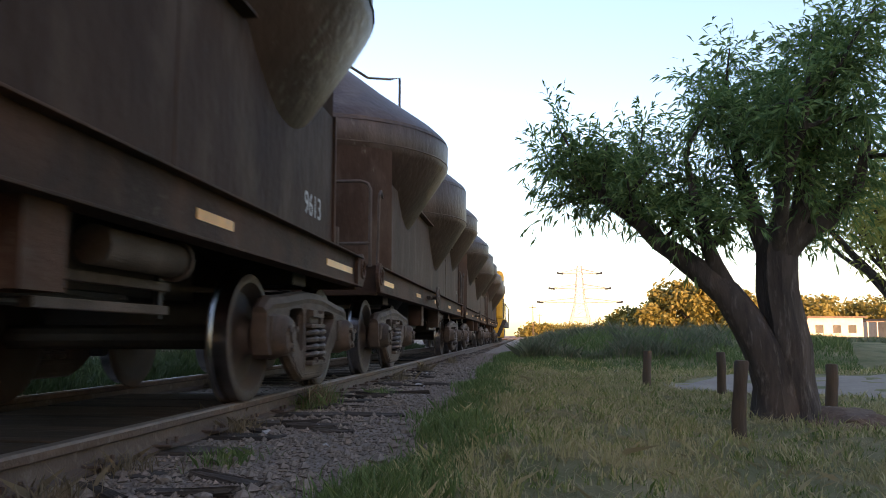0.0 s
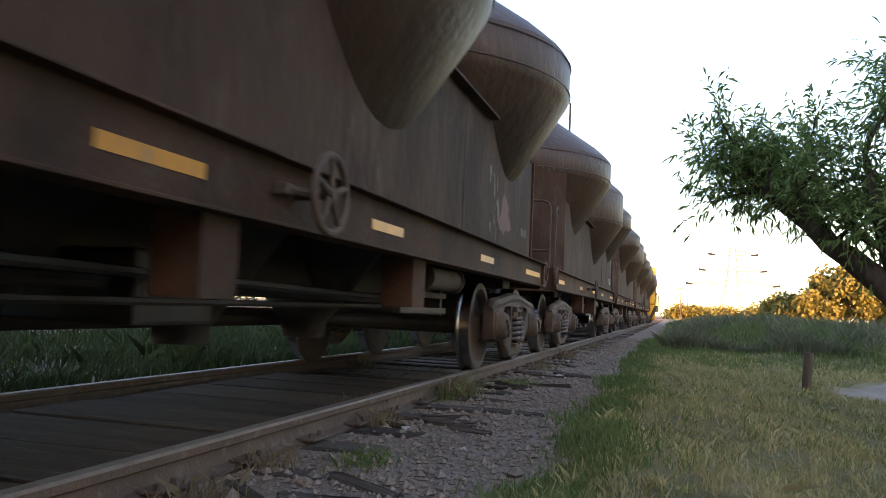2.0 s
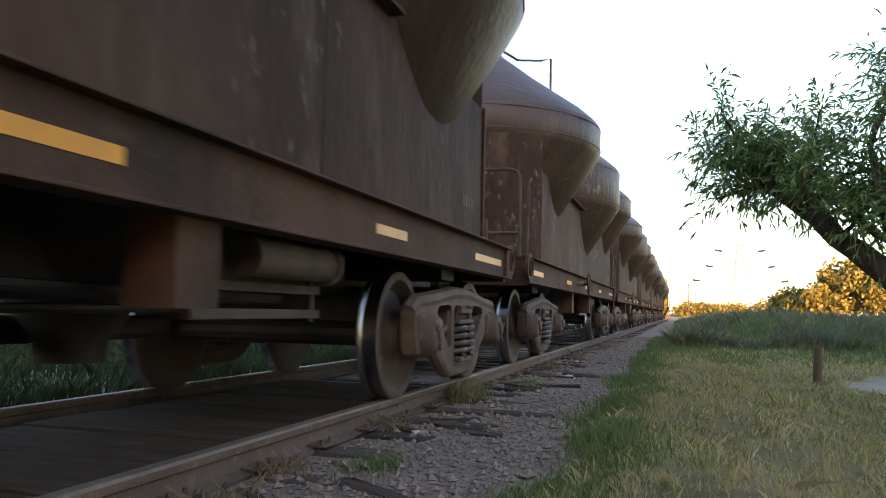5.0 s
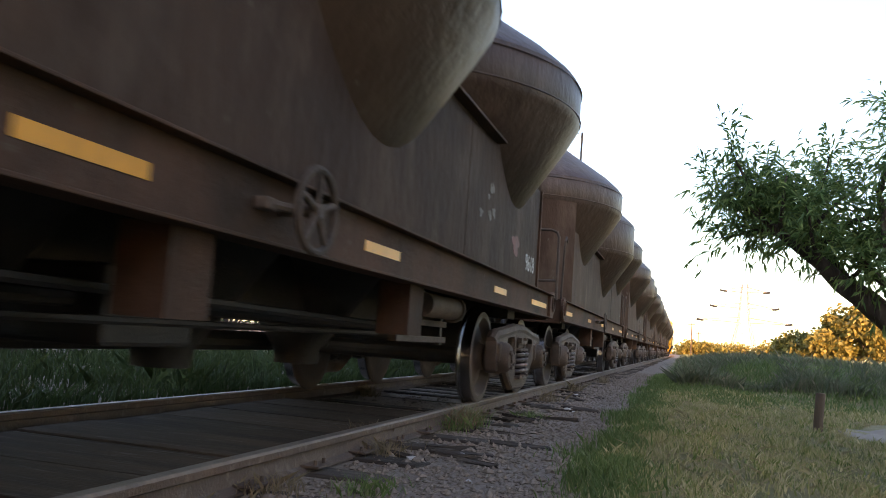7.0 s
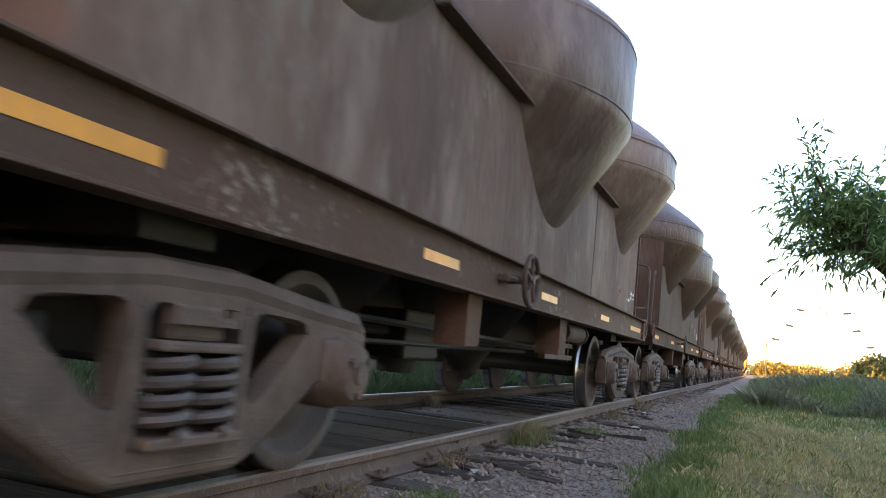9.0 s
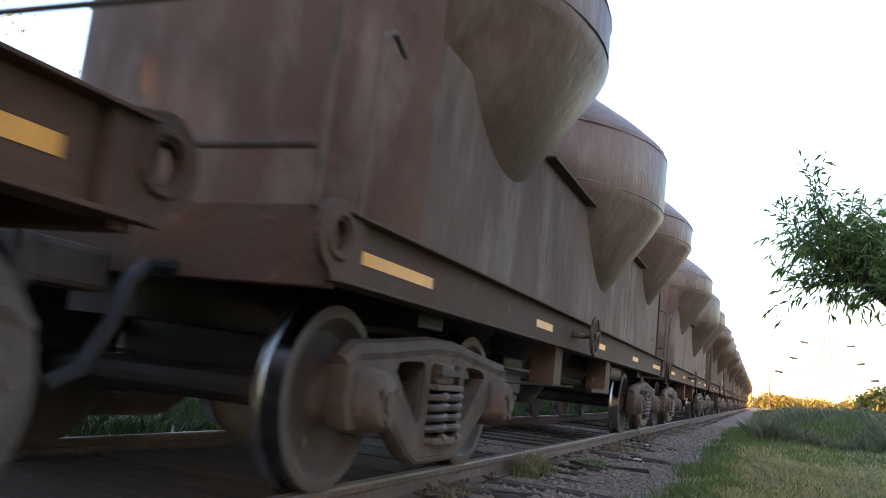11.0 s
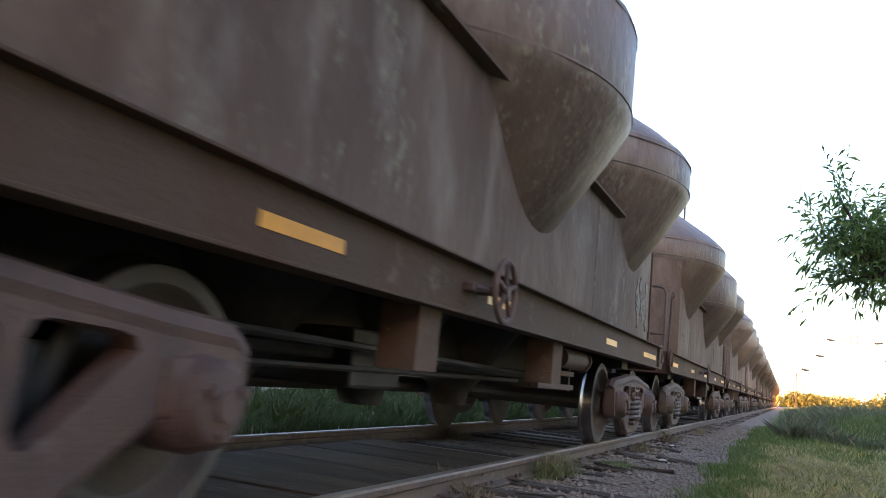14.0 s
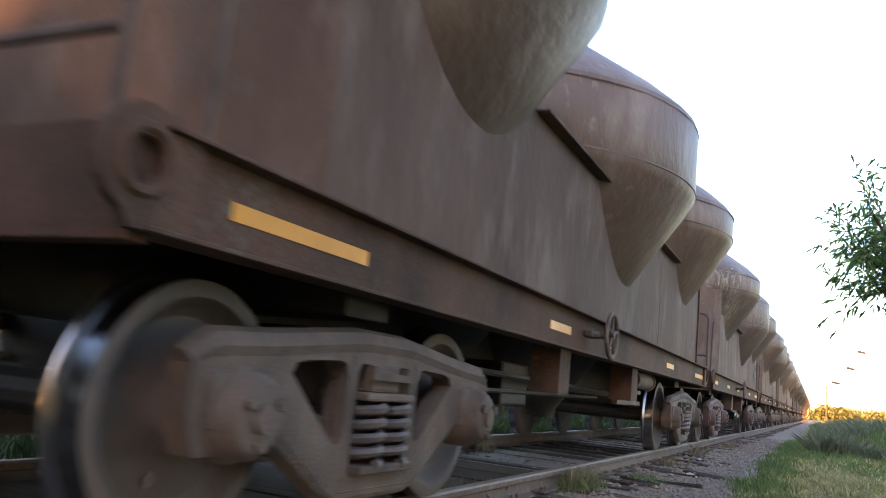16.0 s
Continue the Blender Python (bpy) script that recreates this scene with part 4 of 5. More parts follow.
    # catwalk grab frame on the roof
    for yc, _ in DRUMS[:1]:
        bm = bmesh.new()
        tube(bm, [(0.3, yc + 0.1, SHOULDER + 1.22), (0.55, yc + 0.45, SHOULDER + 1.12), (0.8, yc + 0.85, SHOULDER + 1.22), (0.92, yc + 1.05, SHOULDER + 1.30), (0.92, yc + 1.05, SHOULDER + 0.45)], 0.02, 6)
        part("grab_frame", bm, IRON, wagon, "thin bent steel grab frame")
    return body


def underframe(wagon):
    for sx in (1, -1):
        bm = bmesh.new()
        s = 1
        box(bm, SILL_X - 0.045, SILL_X - 0.03, -0.02, EYES + 0.02, SILL_LO, SILL_HI - 0.012)
        box(bm, SILL_X - 0.12, SILL_X + 0.03, 0.06, EYES - 0.06, SILL_HI - 0.014, SILL_HI, 0.004)
        box(bm, SILL_X - 0.13, SILL_X + 0.012, 0.02, EYES - 0.02, SILL_LO - 0.004, SILL_LO + 0.012, 0.004)
        o = part("side_sill", bm, SILL, wagon, "long rusty channel-section sill")
        o.matrix_basis = Matrix.Diagonal((sx, 1, 1, 1))
        # lugs with a hole at both ends of the sill
        for y, sgn in ((0.0, -1), (EYES, 1)):
            bm = bmesh.new()
            out = [(y - sgn * 0.2, SILL_LO - 0.005), (y + sgn * 0.02, SILL_LO - 0.005)]
            out += [(y + sgn * 0.145 * math.sin(radians(a)), LUG_Z - 0.145 * math.cos(radians(a))) for a in range(20, 181, 20)]
            out += [(y - sgn * 0.12, SILL_HI + 0.012), (y - sgn * 0.2, SILL_HI - 0.005)]
            hole = [(y + 0.062 * math.cos(2 * math.pi * k / 14), LUG_Z + 0.062 * math.sin(2 * math.pi * k / 14)) for k in range(14)]
            prism(bm, out, "x", SILL_X - 0.03, SILL_X + 0.004, [hole])
            o = part("jacking_lug", bm, SILL, wagon, "rounded end plate with a round hole")
            o.matrix_basis = Matrix.Diagonal((sx, 1, 1, 1))
            bm = bmesh.new()
            ring = [(SILL_X + 0.004, y + 0.085 * math.cos(2 * math.pi * k / 16), LUG_Z + 0.085 * math.sin(2 * math.pi * k / 16)) for k in range(17)]
            tube(bm, ring, 0.018, 6, cap=False)
            o = part("lug_ring", bm, SILL, wagon)
            o.matrix_basis = Matrix.Diagonal((sx, 1, 1, 1))
    # deck, end beams, centre sill
    bm = bmesh.new()
    box(bm, -SILL_X + 0.05, SILL_X - 0.05, 0.1, EYES - 0.1, SILL_HI - 0.03, SILL_HI - 0.003)
    part("deck", bm, SILL, wagon)
    for y in (0.02, EYES - 0.1):
        bm = bmesh.new()
        box(bm, -SILL_X + 0.02, SILL_X - 0.05, y, y + 0.08, SILL_LO - 0.03, SILL_HI + 0.02, 0.008)
        part("end_beam", bm, SILL, wagon, "dusty steel end beam")
    bm = bmesh.new()
    box(bm, -0.2, 0.2, 0.1, EYES - 0.1, 0.85, SILL_HI - 0.04)
    part("centre_sill", bm, BLACK, wagon)
    for y in BOGIES:
        bm = bmesh.new()
        box(bm, -1.0, 1.0, y - 0.18, y + 0.18, 0.98, SILL_LO + 0.12, 0.01)
        part("bolster", bm, BLACK, wagon)
    # hopper outlets between the bogies
    for yc in (3.9, 5.53, 7.15):
        bm = bmesh.new()
        revolve(bm, [(0.16, 0.48), (0.17, 0.58), (0.62, 1.2), (0.7, SILL_HI - 0.04)], 20, Matrix.Translation((0, yc, 0)))
        part("hopper_outlet", bm, BLACK, wagon, "dark conical hopper outlet", smooth=True)
    bm = bmesh.new()
    tube(bm, [(-0.3, 2.6, 0.62), (-0.3, 8.2, 0.62)], 0.07, 10)
    tube(bm, [(0.45, 2.5, 0.80), (0.45, 8.3, 0.80)], 0.035, 8)
    part("discharge_pipe", bm, BLACK, wagon)
    # hanging brackets below the sill
    for y, w, z0, x0, mat in ((4.03, 0.25, 0.75, 0.95, SILL), (6.42, 0.26, 0.745, 0.95, SILL)):
        bm = bmesh.new()
        a, b, c, d, t = x0, SILL_X - 0.06, y - w / 2, y + w / 2, 0.014
        prism(bm, [(a, c), (b, c), (b, d), (a, d)], "z", z0, SILL_LO + 0.01, [[(a + t, c + t), (b - t, c + t), (b - t, d - t), (a + t, d - t)]])
        part("hanging_bracket", bm, mat, wagon, "brown sheet steel bracket below the sill")
    # brake cylinder and its rack before the front bogie
    bm = bmesh.new()
    tube(bm, [(1.02, 6.95, 0.965), (1.02, 7.7, 0.965)], 0.085, 16)
    tube(bm, [(1.02, 7.70, 0.965), (1.02, 7.73, 0.965)], 0.105, 16)
    tube(bm, [(1.02, 7.73, 0.965), (1.01, 7.88, 0.915)], 0.03, 8)
    part("air_cylinder", bm, IRON, wagon, "dusty round air cylinder", smooth=True)
    for z in (0.70, 0.82):
        bm = bmesh.new()
        box(bm, 0.88, 0.94, 6.7, 7.85, z, z + 0.045, 0.004)
        part("step_bar", bm, IRON, wagon)
    bm = bmesh.new()
    box(bm, 0.87, 0.90, 7.82, 7.86, 0.68, SILL_LO)
    tube(bm, [(0.75, 2.7, 0.86), (0.75, 6.9, 0.80)], 0.022, 6)
    tube(bm, [(0.6, 3.0, 0.72), (0.6, 7.2, 0.74)], 0.018, 6)
    part("brake_rod", bm, BLACK, wagon)
    bm = bmesh.new()
    box(bm, -0.75, 0.6, 4.3, 4.9, 0.62, 0.95, 0.02)
    part("valve_box", bm, BLACK, wagon)
    # air hose and coupler at both ends
    for y, s in ((0.0, -1), (EYES, 1)):
        bm = bmesh.new()
        box(bm, -0.12, 0.12, min(y, y + s * 0.42), max(y, y + s * 0.42), 0.93, 1.12, 0.03)
        box(bm, -0.16, 0.14, min(y + s * 0.38, y + s * 0.56), max(y + s * 0.38, y + s * 0.56), 0.88, 1.16, 0.05)
        part("coupler", bm, IRON, wagon, "cast knuckle coupler")
        bm = bmesh.new()
        tube(bm, [(0.42, y, 1.06), (0.44, y + s * 0.14, 1.05), (0.44, y + s * 0.22, 0.98), (0.42, y + s * 0.26, 0.80), (0.40, y + s * 0.36, 0.62), (0.36, y + s * 0.46, 0.56)], 0.032, 8)
        tube(bm, [(0.42, y - s * 0.05, 1.06), (0.42, y + s * 0.02, 1.06)], 0.045, 8)
        part("air_hose", bm, BLACK, wagon, "hanging air brake hose", smooth=True)
    # handrails at both ends
    def rail(pts, name="handrail", r=0.019):
        b = bmesh.new()
        tube(b, pts, r, 8)
        return part(name, b, IRON, wagon, "bent tubular steel handrail", smooth=True)
    for sx in (1, -1):
        x = sx * 1.10
        rail([(x, -0.02, SILL_HI), (x, -0.02, 2.18), (x - sx * 0.03, -0.02, 2.25), (x - sx * 0.11, -0.02, 2.28), (0.0, -0.02, 2.28)])
        rail([(x, -0.02, 1.59), (0.0, -0.02, 1.59)])
        rail([(x + sx * 0.02, 0.30, SILL_HI), (x + sx * 0.04, 0.30, 2.18), (x + sx * 0.04, 0.40, 2.24), (x + sx * 0.03, 0.55, 2.19)], r=0.016)
        rail([(x, EYES - 0.72, SILL_HI), (x, EYES - 0.72, 1.62), (x, EYES - 0.80, 1.68), (x, EYES - 1.02, 1.68)], r=0.016)
        b = bmesh.new()
        box(b, x - 0.03, x + 0.03, EYES - 0.78, EYES - 0.66, SILL_HI - 0.002, SILL_HI + 0.05, 0.005)
        tube(b, [(x, EYES - 0.6, SILL_HI), (x, EYES - 0.6, SILL_HI + 0.22)], 0.028, 8)
        part("valve", b, IRON, wagon)
    # steep edge strip where the flat side ends at the front
    yf = DRUMS[-1][0] + DRUM_R * math.cos(math.asin(WALL_X / DRUM_R))
    for sx in (1, -1):
        bm = bmesh.new()
        box(bm, sx * WALL_X - 0.02, sx * WALL_X + 0.02, yf - 0.01, yf + 0.03, SILL_HI, LEDGE_Z + 0.015)
        part("corner_strip", bm, SILL, wagon)
    # hand wheel of the brake
    hub = bmesh.new()
    c = Vector((SILL_X + 0.13, 4.55, 1.211))
    ring = [c + Vector((0, 0.165 * math.cos(2 * math.pi * k / 28), 0.165 * math.sin(2 * math.pi * k / 28))) for k in range(29)]
    tube(hub, ring, 0.017, 8, cap=False)
    hw = part("hand_wheel", hub, IRON, wagon, "spoked brake hand wheel", smooth=True)
    for k in range(5):
        a = 2 * math.pi * k / 5 + 0.3
        bm = bmesh.new()
        tube(bm, [c, c + Vector((0, 0.16 * math.cos(a), 0.16 * math.sin(a)))], [0.017, 0.013], 6)
        part("spoke", bm, IRON, hw, smooth=True)
    bm = bmesh.new()
    tube(bm, [c + Vector((-0.16, 0, 0)), c + Vector((0.02, 0, 0))], 0.03, 10)
    part("shaft", bm, IRON, hw, smooth=True)
    bm = bmesh.new()
    box(bm, SILL_X - 0.03, SILL_X + 0.035, 4.33, 4.41, 1.18, 1.23, 0.01)
    tube(bm, [(SILL_X + 0.02, 4.37, 1.205), (SILL_X + 0.03, 4.53, 1.211)], 0.02, 8)
    part("wheel_bracket", bm, IRON, wagon)


TAPES = ((0.12, 1.04), (3.10, 3.60), (5.45, 5.97), (8.00, 8.50), (10.16, 11.11))
TAPES_OF = {0: {3: (7.59, 8.08)}, -1: {0: (-0.1, 0.8), 1: (3.3, 3.85)}, -2: {3: (7.8, 8.3)}, -4: {0: (0.44, 1.03), 1: (3.2, 3.72), 3: (8.38, 8.87)}, -5: {0: (0.2, 1.2)},
            -7: {1: (2.97, 3.48)}, -8: {0: (0.02, 0.93), 1: (2.56, 3.1), 2: (4.72, 5.19)}, -9: {0: (0.38, 1.17), 1: (3.52, 4.0), 2: (5.2, 5.45), 4: (10.4, 11.3)}}


def tapes(wagon, number):
    """Reflective tapes on the sill; their ends differ a little by wagon, placed to fit the camera's view."""
    for k, ends in enumerate(TAPES):
        y0, y1 = TAPES_OF.get(number, {}).get(k, ends)
        for sx in (1, -1):
            bm = bmesh.new()
            box(bm, sx * (SILL_X - 0.0285) - 0.0015, sx * (SILL_X - 0.0285) + 0.0015, y0, y1, 1.158, 1.213)
            part("reflective_tape", bm, STRIPE, wagon, "orange reflective tape, dusty")


def side_frame_mesh(bm, sx):
    """Cast bogie side frame: arched top, two windows, spring opening, belly."""
    h = BASE / 2
    out = [(-h - 0.22, 0.60), (-h - 0.22, 0.74), (-h - 0.13, 0.795), (-h + 0.16, 0.815), (-0.42, 0.850), (-0.20, 0.872), (0.20, 0.872), (0.42, 0.850),
           (h - 0.16, 0.815), (h + 0.13, 0.795), (h + 0.22, 0.74), (h + 0.22, 0.60), (h + 0.17, 0.47), (h + 0.10, 0.47), (h + 0.06, 0.56), (h - 0.12, 0.61), (h - 0.20, 0.56),
           (0.42, 0.34), (0.30, 0.285), (-0.30, 0.285), (-0.42, 0.34), (-h + 0.20, 0.56), (-h + 0.12, 0.61), (-h - 0.06, 0.56), (-h - 0.10, 0.47), (-h - 0.17, 0.47)]
    win = [(-0.665, 0.735), (-0.64, 0.772), (-0.58, 0.786), (-0.36, 0.797), (-0.315, 0.785), (-0.295, 0.74), (-0.295, 0.515), (-0.315, 0.485), (-0.35, 0.48), (-0.39, 0.505)]
    mid = [(-0.225, 0.375), (0.225, 0.375), (0.225, 0.76), (0.19, 0.795), (-0.19, 0.795), (-0.225, 0.76)]
    prism(bm, out, "x", 0.985, 1.085, [win, [(-a, b) for a, b in win][::-1], mid])
    # raised rim along the top and the belly
    top = [(1.035, y, z) for y, z in out[1:11]]
    tube(bm, top, [0.05] + [0.062] * 8 + [0.05], 8)
    tube(bm, [(1.035, -h + 0.16, 0.575), (1.035, -0.40, 0.35), (1.035, -0.28, 0.305), (1.035, 0.28, 0.305), (1.035, 0.40, 0.35), (1.035, h - 0.16, 0.575)], 0.052, 8)
    for s in (1, -1):
        tube(bm, [(1.05, s * 0.262, 0.34), (1.05, s * 0.262, 0.82)], 0.04, 8)
        box(bm, 1.0, 1.115, s * h - 0.17, s * h + 0.17, 0.54, 0.735, 0.04)


def bogie(wagon, yb):
    for sx in (1, -1):
        m = Matrix.Translation((sx * 0.035, yb, 0)) @ Matrix.Diagonal((sx, 1, 1, 1))
        bm = bmesh.new()
        side_frame_mesh(bm, sx)
        fr = part("bogie_frame", bm, IRON, wagon, "dusty cast steel bogie side frame", smooth=True)
        fr.matrix_basis = m
        for dy in (-0.105, 0.105):
            bm = bmesh.new()
            n = 60
            tube(bm, [(1.055 + 0.080 * math.cos(k / n * 2 * math.pi * 4.5), dy + 0.083 * math.sin(k / n * 2 * math.pi * 4.5), 0.405 + 0.245 * k / n) for k in range(n + 1)], 0.021, 7)
            part("spring", bm, SPRING, fr, "greasy coil spring", smooth=True)
        bm = bmesh.new()
        box(bm, 0.90, 1.13, -0.20, 0.20, 0.652, 0.685, 0.01)
        box(bm, 0.86, 1.09, -0.13, 0.13, 0.685, 0.80, 0.015)
        part("bolster_end", bm, IRON, fr)
        bm = bmesh.new()
        prism(bm, [(-0.16, 0.735), (0.16, 0.735), (0.16, 0.79), (0.13, 0.79), (0.12, 0.765), (-0.12, 0.765), (-0.13, 0.79), (-0.16, 0.79)], "x", 1.09, 1.125)
        part("wear_plate", bm, IRON, fr)
        bm = bmesh.new()
        box(bm, 0.93, 1.14, -0.22, 0.22, 0.37, 0.405, 0.008)
        part("spring_seat", bm, IRON, fr)
        for s in (1, -1):
            bm = bmesh.new()
            mm = Matrix.Translation((1.0, s * BASE / 2, AXLE_Z + 0.01)) @ Matrix.Rotation(radians(90), 4, "Y")
            revolve(bm, [(0.155, -0.05), (0.155, 0.08), (0.140, 0.10), (0.135, 0.15), (0.11, 0.18), (0.05, 0.19), (0.05, 0.205), (0, 0.207)], 20, mm)
            for k in range(3):
                a = 2.094 * k + 0.5
                tube(bm, [(1.165, s * BASE / 2 + 0.085 * math.cos(a), AXLE_Z + 0.01 + 0.085 * math.sin(a)), (1.205, s * BASE / 2 + 0.085 * math.cos(a), AXLE_Z + 0.01 + 0.085 * math.sin(a))], 0.022, 6)
            part("axle_box", bm, IRON, fr, "round axle box with bolted cap", smooth=True)
        # brake shoes behind the frame
        for s in (1, -1):
            bm = bmesh.new()
            box(bm, 0.80, 0.92, s * 0.46 - 0.04, s * 0.46 + 0.04, 0.42, 0.74, 0.015)
            part("brake_shoe", bm, BLACK, fr)
    bm = bmesh.new()
    box(bm, -1.06, 1.06, yb - 0.16, yb + 0.16, 0.60, 0.93, 0.02)
    part("bogie_bolster", bm, BLACK, wagon)


def wheelset(wagon, y):
    """Two flanged wheels on an axle; it turns about its own middle."""
    axle = bmesh.new()
    tube(axle, [(-1.2, 0, 0), (-0.72, 0, 0), (0.72, 0, 0), (1.2, 0, 0)], [0.065, 0.085, 0.085, 0.065], 12)
    ob = part("wheelset", axle, BLACK, wagon, "axle with two flanged steel wheels")
    ob.matrix_basis = pose(0, y, AXLE_Z)
    for sx in (1, -1):
        bm = bmesh.new()
        # profile from the flange (inside) to the outer face
        prof = [(0.10, -0.02), (0.17, 0.0), (0.32, 0.015), (0.36, -0.005), (0.42, -0.005), (0.452, 0.008), (0.458, 0.02), (0.447, 0.033), (0.428, 0.042), (WHEEL_R, 0.06), (WHEEL_R - 0.004, 0.132),
                (WHEEL_R - 0.012, 0.137), (0.365, 0.137), (0.355, 0.128), (0.335, 0.085), (0.30, 0.062), (0.16, 0.088), (0.125, 0.12), (0.115, 0.16), (0.10, 0.162)]
        mm = Matrix.Translation((sx * 0.80, 0, 0)) @ Matrix.Rotation(radians(90 * sx), 4, "Y")
        revolve(bm, prof, 48, mm, lambda i: 1 if 6 <= i <= 9 else 0)
        for k in range(2):
            a = 3.1416 * k + 0.4
            tube(bm, [(sx * (0.80 + 0.06), 0.23 * math.cos(a), 0.23 * math.sin(a)), (sx * (0.80 + 0.085), 0.23 * math.cos(a), 0.23 * math.sin(a))], 0.026, 8)
        part("wheel", bm, [WHEEL, TREAD], ob, "flanged wheel with a polished tread", smooth=True)
    return ob


def lettering(wagon, words, side=1):
    """The stencilled number by the front edge of the flat side, or plain bars where it cannot be read."""
    y0, z0 = (9.67 if words == "9613" else 9.86), 1.555
    if words:
        cu = bpy.data.curves.new("wagon_number", "FONT")
        cu.body, cu.size, cu.extrude, cu.align_x = words, 0.24, 0.001, "CENTER"
        tmp = bpy.data.objects.new("wagon_number", cu)
        scene.collection.objects.link(tmp)
        me = bpy.data.meshes.new_from_object(tmp.evaluated_get(bpy.context.evaluated_depsgraph_get()))
        bpy.data.objects.remove(tmp)
        me.materials.clear()
        me.materials.append(LETTER)
        ob = new("wagon_number", me)
        ob.parent = wagon
        ob.matrix_basis = pose(WALL_X + 0.003, y0, z0 - 0.08, 90, 0, 90)
        ob["label"] = "white stencilled number " + words
    else:
        for k in range(4):
            bm = bmesh.new()
            box(bm, WALL_X + 0.001, WALL_X + 0.004, y0 - 0.15 + 0.08 * k, y0 - 0.115 + 0.08 * k, z0 - 0.02, z0 + 0.06)
            part("number_mark", bm, GRAFFITI, wagon, "worn pale stencilled mark")


def paint_patch(wagon, y0, y1, z0, z1, mat, label, seed, pieces=1):
    """Worn patches of another colour on the flat side: thin, with ragged edges."""
    rng = random.Random(seed)
    for k in range(pieces):
        if pieces == 1:
            cy, cz, ry, rz = (y0 + y1) / 2, (z0 + z1) / 2, (y1 - y0) / 2, (z1 - z0) / 2
        else:
            cy, cz = rng.uniform(y0, y1), rng.uniform(z0, z1)
            ry, rz = (y1 - y0) * rng.uniform(0.03, 0.10), (z1 - z0) * rng.uniform(0.06, 0.2)
        ph, out = rng.uniform(0, 6.28), []
        for a in range(18):
            q = 2 * math.pi * a / 18
            r = 1 + 0.22 * math.sin(3 * q + ph) + 0.13 * math.sin(5 * q - ph) + rng.uniform(-0.12, 0.12)
            out.append((cy + ry * r * math.cos(q), cz + rz * r * math.sin(q)))
        bm = bmesh.new()
        prism(bm, out, "x", WALL_X - 0.004, WALL_X + 0.0015 + 0.0005 * k)
        part("paint_patch", bm, mat, wagon, label)


def hopper_wagon():
    wagon = new("hopper_wagon")
    tagged(wagon, "brown cement hopper wagon with three swelling drums, dusty and stained", "hopper wagon", "train of hopper wagons")
    tank(wagon)
    underframe(wagon)
    for yb in BOGIES:
        bogie(wagon, yb)
        for s in (-1, 1):
            wheelset(wagon, yb + s * BASE / 2)
    return wagon


def locomotive():
    """The yellow engine far ahead."""
    eng = new("locomotive")
    tagged(eng, "yellow diesel locomotive with black warning stripes, far ahead", "locomotive")
    bm = bmesh.new()
    box(bm, -1.35, 1.35, 0, 14, 1.05, 1.45, 0.03)
    part("frame", bm, BLACK, eng)
    bm = bmesh.new()
    box(bm, -1.3, 1.3, 0.9, 4.0, 1.45, 4.1, 0.18)
    part("cab", bm, YELLOW, eng)
    bm = bmesh.new()
    box(bm, -0.95, 0.95, 4.0, 13.4, 1.45, 3.7, 0.12)
    part("hood", bm, YELLOW, eng)
    for sx in (-0.8, 0.25):
        bm = bmesh.new()
        box(bm, sx, sx + 0.6, 0.88, 0.898, 2.95, 3.6, 0.01)
        part("cab_window", bm, PANE, eng)
    bm = bmesh.new()
    box(bm, 1.302, 1.315, 1.6, 3.2, 2.9, 3.6, 0.004)
    part("side_window", bm, PANE, eng)
    bm = bmesh.new()
    box(bm, -1.35, 1.35, -0.12, -0.01, 0.45, 1.45, 0.02)
    part("pilot", bm, YELLOW, eng)
    for k in range(6):
        bm = bmesh.new()
        prism(bm, [(-1.3 + 0.45 * k, 0.5), (-1.1 + 0.45 * k, 0.5), (-0.75 + 0.45 * k, 1.4), (-0.95 + 0.45 * k, 1.4)], "y", -0.135, -0.121)
        part("warning_stripe", bm, BLACK, eng)
    for sx in (1, -1):
        bm = bmesh.new()
        tube(bm, [(sx * 1.32, 0.05, 1.45), (sx * 1.32, 0.05, 2.5), (sx * 1.32, 0.9, 2.5)], 0.03, 6)
        tube(bm, [(sx * 1.32, 4.2, 1.45), (sx * 1.32, 4.2, 2.4), (sx * 1.32, 13.5, 2.4), (sx * 1.32, 13.5, 1.45)], 0.03, 6)
        part("handrail", bm, BLACK, eng)
    for y in (3.2, 10.8):
        bm = bmesh.new()
        for s in (-1.15, 0, 1.15):
            tube(bm, [(-0.93, y + s, 0.66), (0.93, y + s, 0.66)], 0.5, 20)
        box(bm, -1.15, 1.15, y - 1.7, y + 1.7, 0.55, 1.0, 0.04)
        part("engine_bogie", bm, BLACK, eng)
    bm = bmesh.new()
    box(bm, -1.2, 1.2, 5.4, 8.6, 0.4, 1.04, 0.1)
    part("fuel_tank", bm, BLACK, eng)
    for ob in eng.children:
        ob.data.transform(Matrix.Diagonal((1.16, 1, 1.06, 1)))
    return eng

# ---------- build ----------
ground()
dirt_road()
track()
stones()
grasses()
posts()
dirt_mound()
vegetation()
pylon()
pole_line()
houses()

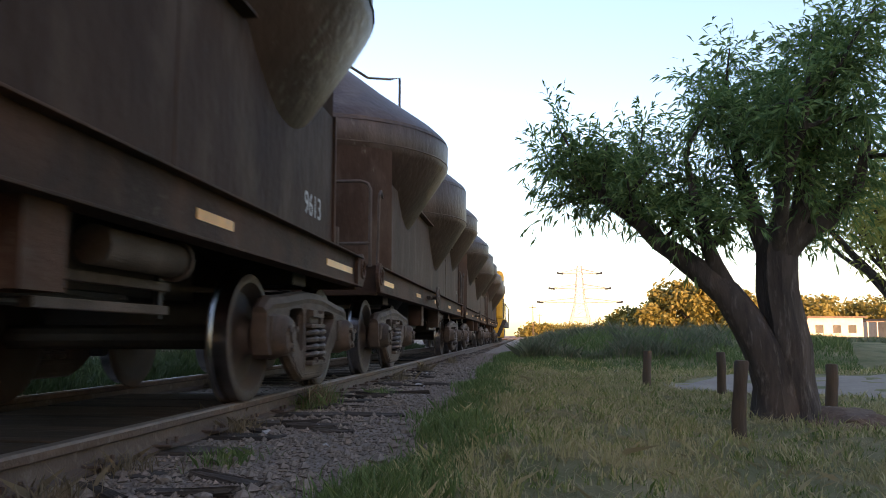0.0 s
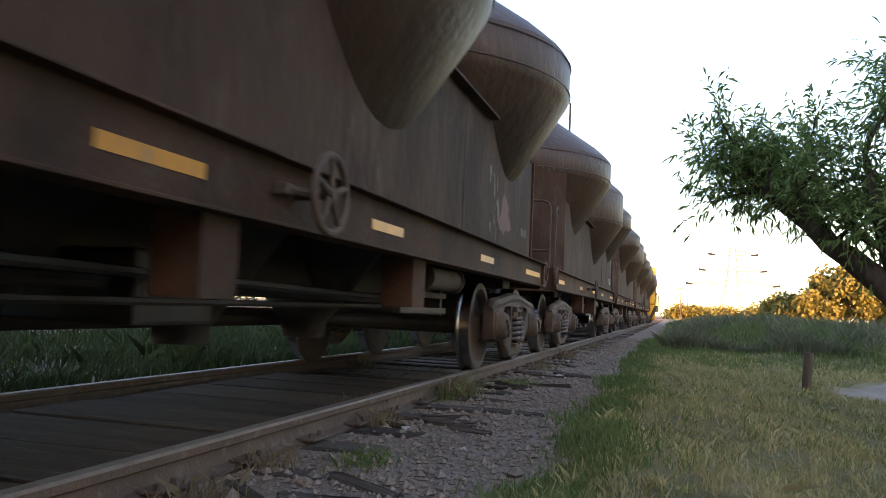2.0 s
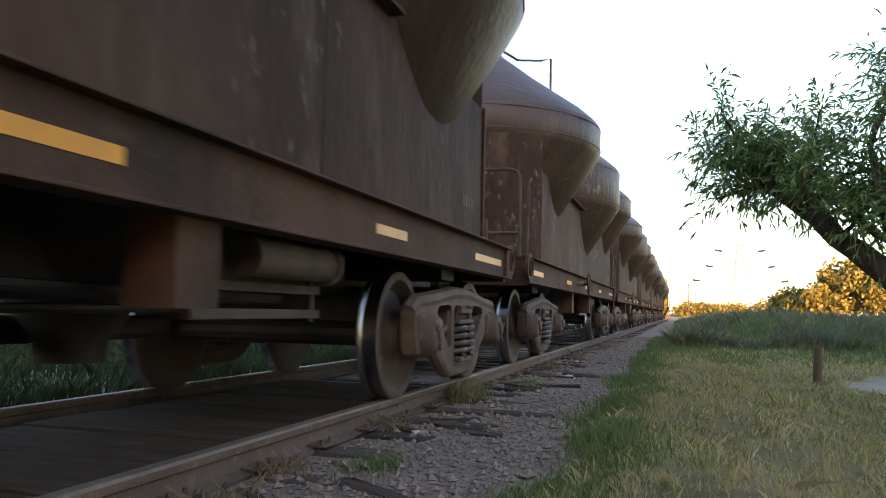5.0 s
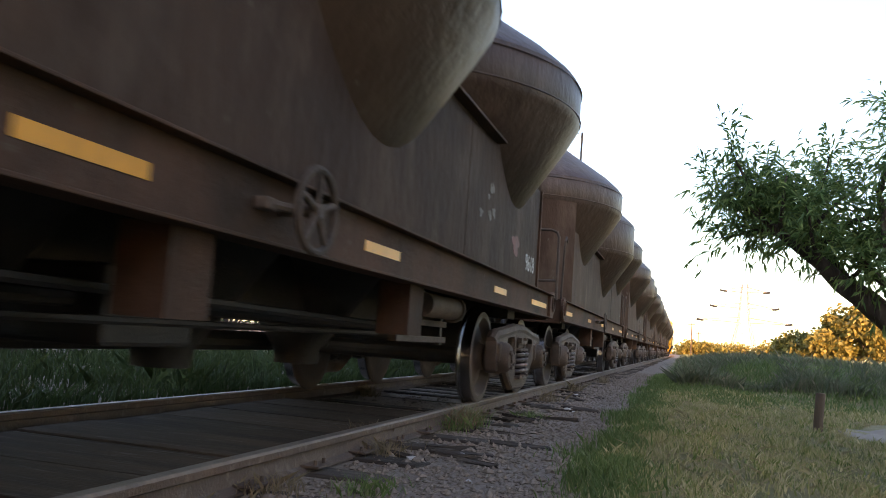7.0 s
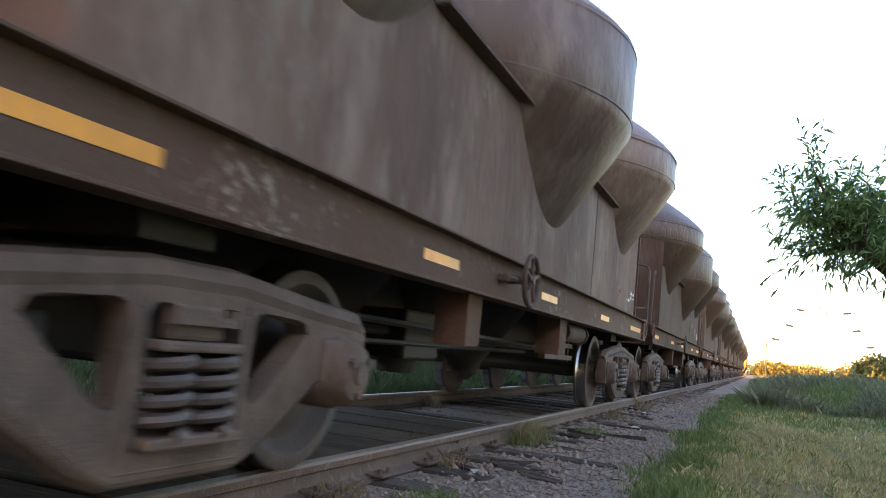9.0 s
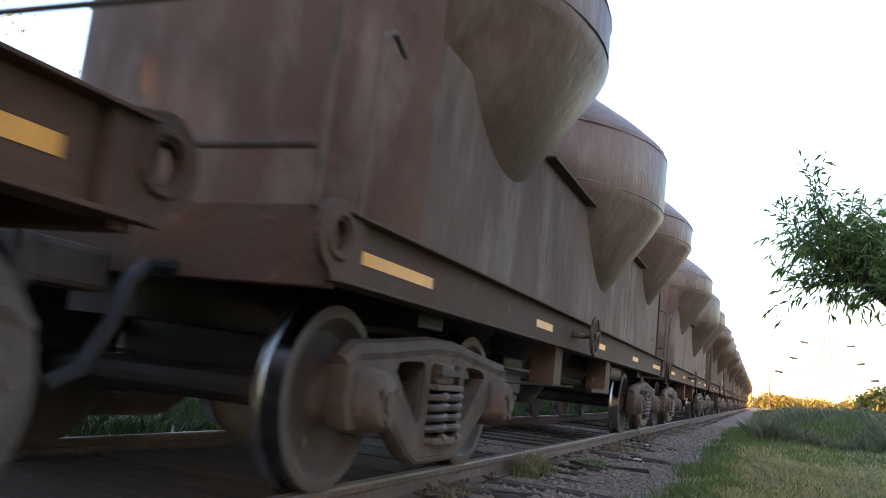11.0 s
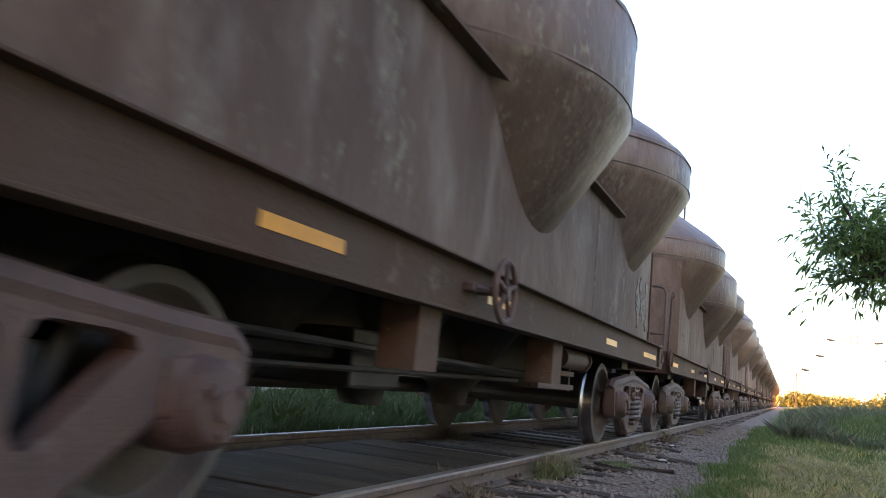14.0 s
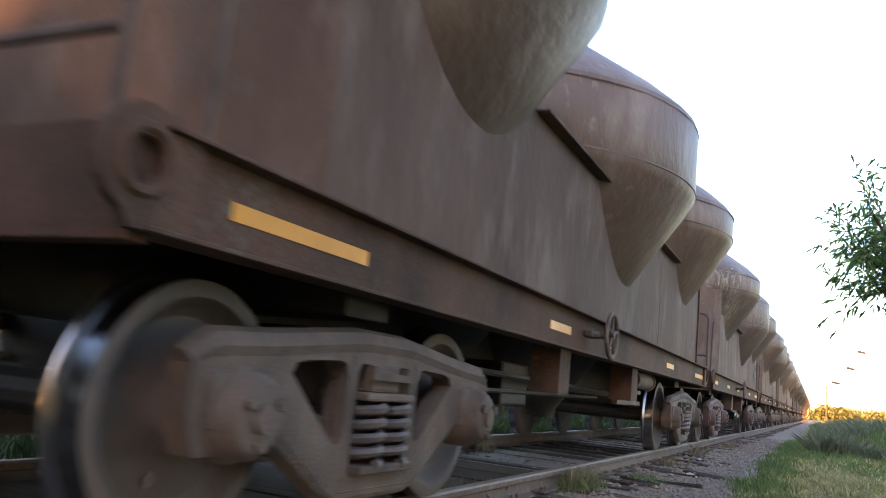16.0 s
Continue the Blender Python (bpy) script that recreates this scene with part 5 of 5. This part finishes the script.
FIRST = -3.994                     # rear lug of wagon 0 at the start
AHEAD, BEHIND = 3, 11
pattern_wagon = hopper_wagon()
train = {0: pattern_wagon}
for number in range(-BEHIND, AHEAD + 1):
    if number:
        train[number] = copy_thing(pattern_wagon, pose(0, FIRST + PITCH * number, 0))
NUMBERS = {0: "9613", -4: "9618"}
for number, wagon in train.items():
    lettering(wagon, NUMBERS.get(number, ""))
    tapes(wagon, number)
RED, PALE = "faded red paint patch", "worn pale paint flecks"
paint_patch(train[-1], 8.62, 9.1, 1.45, 1.80, REDPAINT, RED, 9)
paint_patch(train[-1], 8.15, 8.55, 1.42, 1.95, GRAFFITI, PALE, 4, 9)
paint_patch(train[-2], 9.55, 9.95, 1.48, 1.58, LETTER, PALE, 5, 7)
paint_patch(train[-4], 8.95, 9.26, 1.57, 1.75, REDPAINT, RED, 2)
paint_patch(train[-4], 7.7, 8.2, 1.72, 2.0, GRAFFITI, PALE, 12, 8)
paint_patch(train[-5], 8.75, 9.15, 1.46, 1.70, REDPAINT, RED, 3, 4)
paint_patch(train[-5], 9.55, 10.15, 1.50, 1.62, LETTER, PALE, 6, 10)
paint_patch(train[-2], 6.65, 8.1, 1.80, 1.95, GRAFFITI, PALE, 15, 6)
paint_patch(train[-1], 2.55, 3.4, 1.62, 1.93, GRAFFITI, PALE, 16, 5)
paint_patch(train[-7], 1.15, 1.56, 1.52, 1.73, GRAFFITI, PALE, 7, 6)
paint_patch(train[-8], 9.3, 10.25, 1.48, 1.95, GRAFFITI, PALE, 8, 26)


def repaint(wagon, swaps):
    """Another coat of paint on one wagon's own tank and frame."""
    for ob in wagon.children_recursive:
        for slot in ob.material_slots:
            if slot.material in swaps:
                to = swaps[slot.material]
                slot.link = "OBJECT"
                slot.material = to


for number, wagon in train.items():
    if number >= -4:
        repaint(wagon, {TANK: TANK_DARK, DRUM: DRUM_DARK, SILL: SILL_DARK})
        wagon["label"] = "dark brown cement hopper wagon with three swelling drums, rust-stained"
    if number == -9 or number == -7:
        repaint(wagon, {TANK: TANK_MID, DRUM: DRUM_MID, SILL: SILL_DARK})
    if number == -8:
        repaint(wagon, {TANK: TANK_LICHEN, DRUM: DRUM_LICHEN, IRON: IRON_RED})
        wagon["label"] = "brown cement hopper wagon with three drums blotched by yellow lichen"
engine = locomotive()


def travel(t):
    """Metres that the train has gone after t seconds: it slows a little."""
    return 7.498 * t - 0.0110 * t * t


def motions():
    times = [k * 0.5 for k in range(33)]
    for number, wagon in train.items():
        walk(wagon, [(t, pose(0, FIRST + PITCH * number + travel(t), 0)) for t in times])
        for ob in wagon.children:
            if ob.name.split(".")[0] == "wheelset":
                y = ob.matrix_basis.translation.y
                walk(ob, [(k / 15, pose(0, y, AXLE_Z, -math.degrees(travel(k / 15) / WHEEL_R))) for k in range(241)])
    walk(engine, [(t, pose(0, FIRST + PITCH * (AHEAD + 1) - 0.2 + travel(t), 0)) for t in times])


motions()
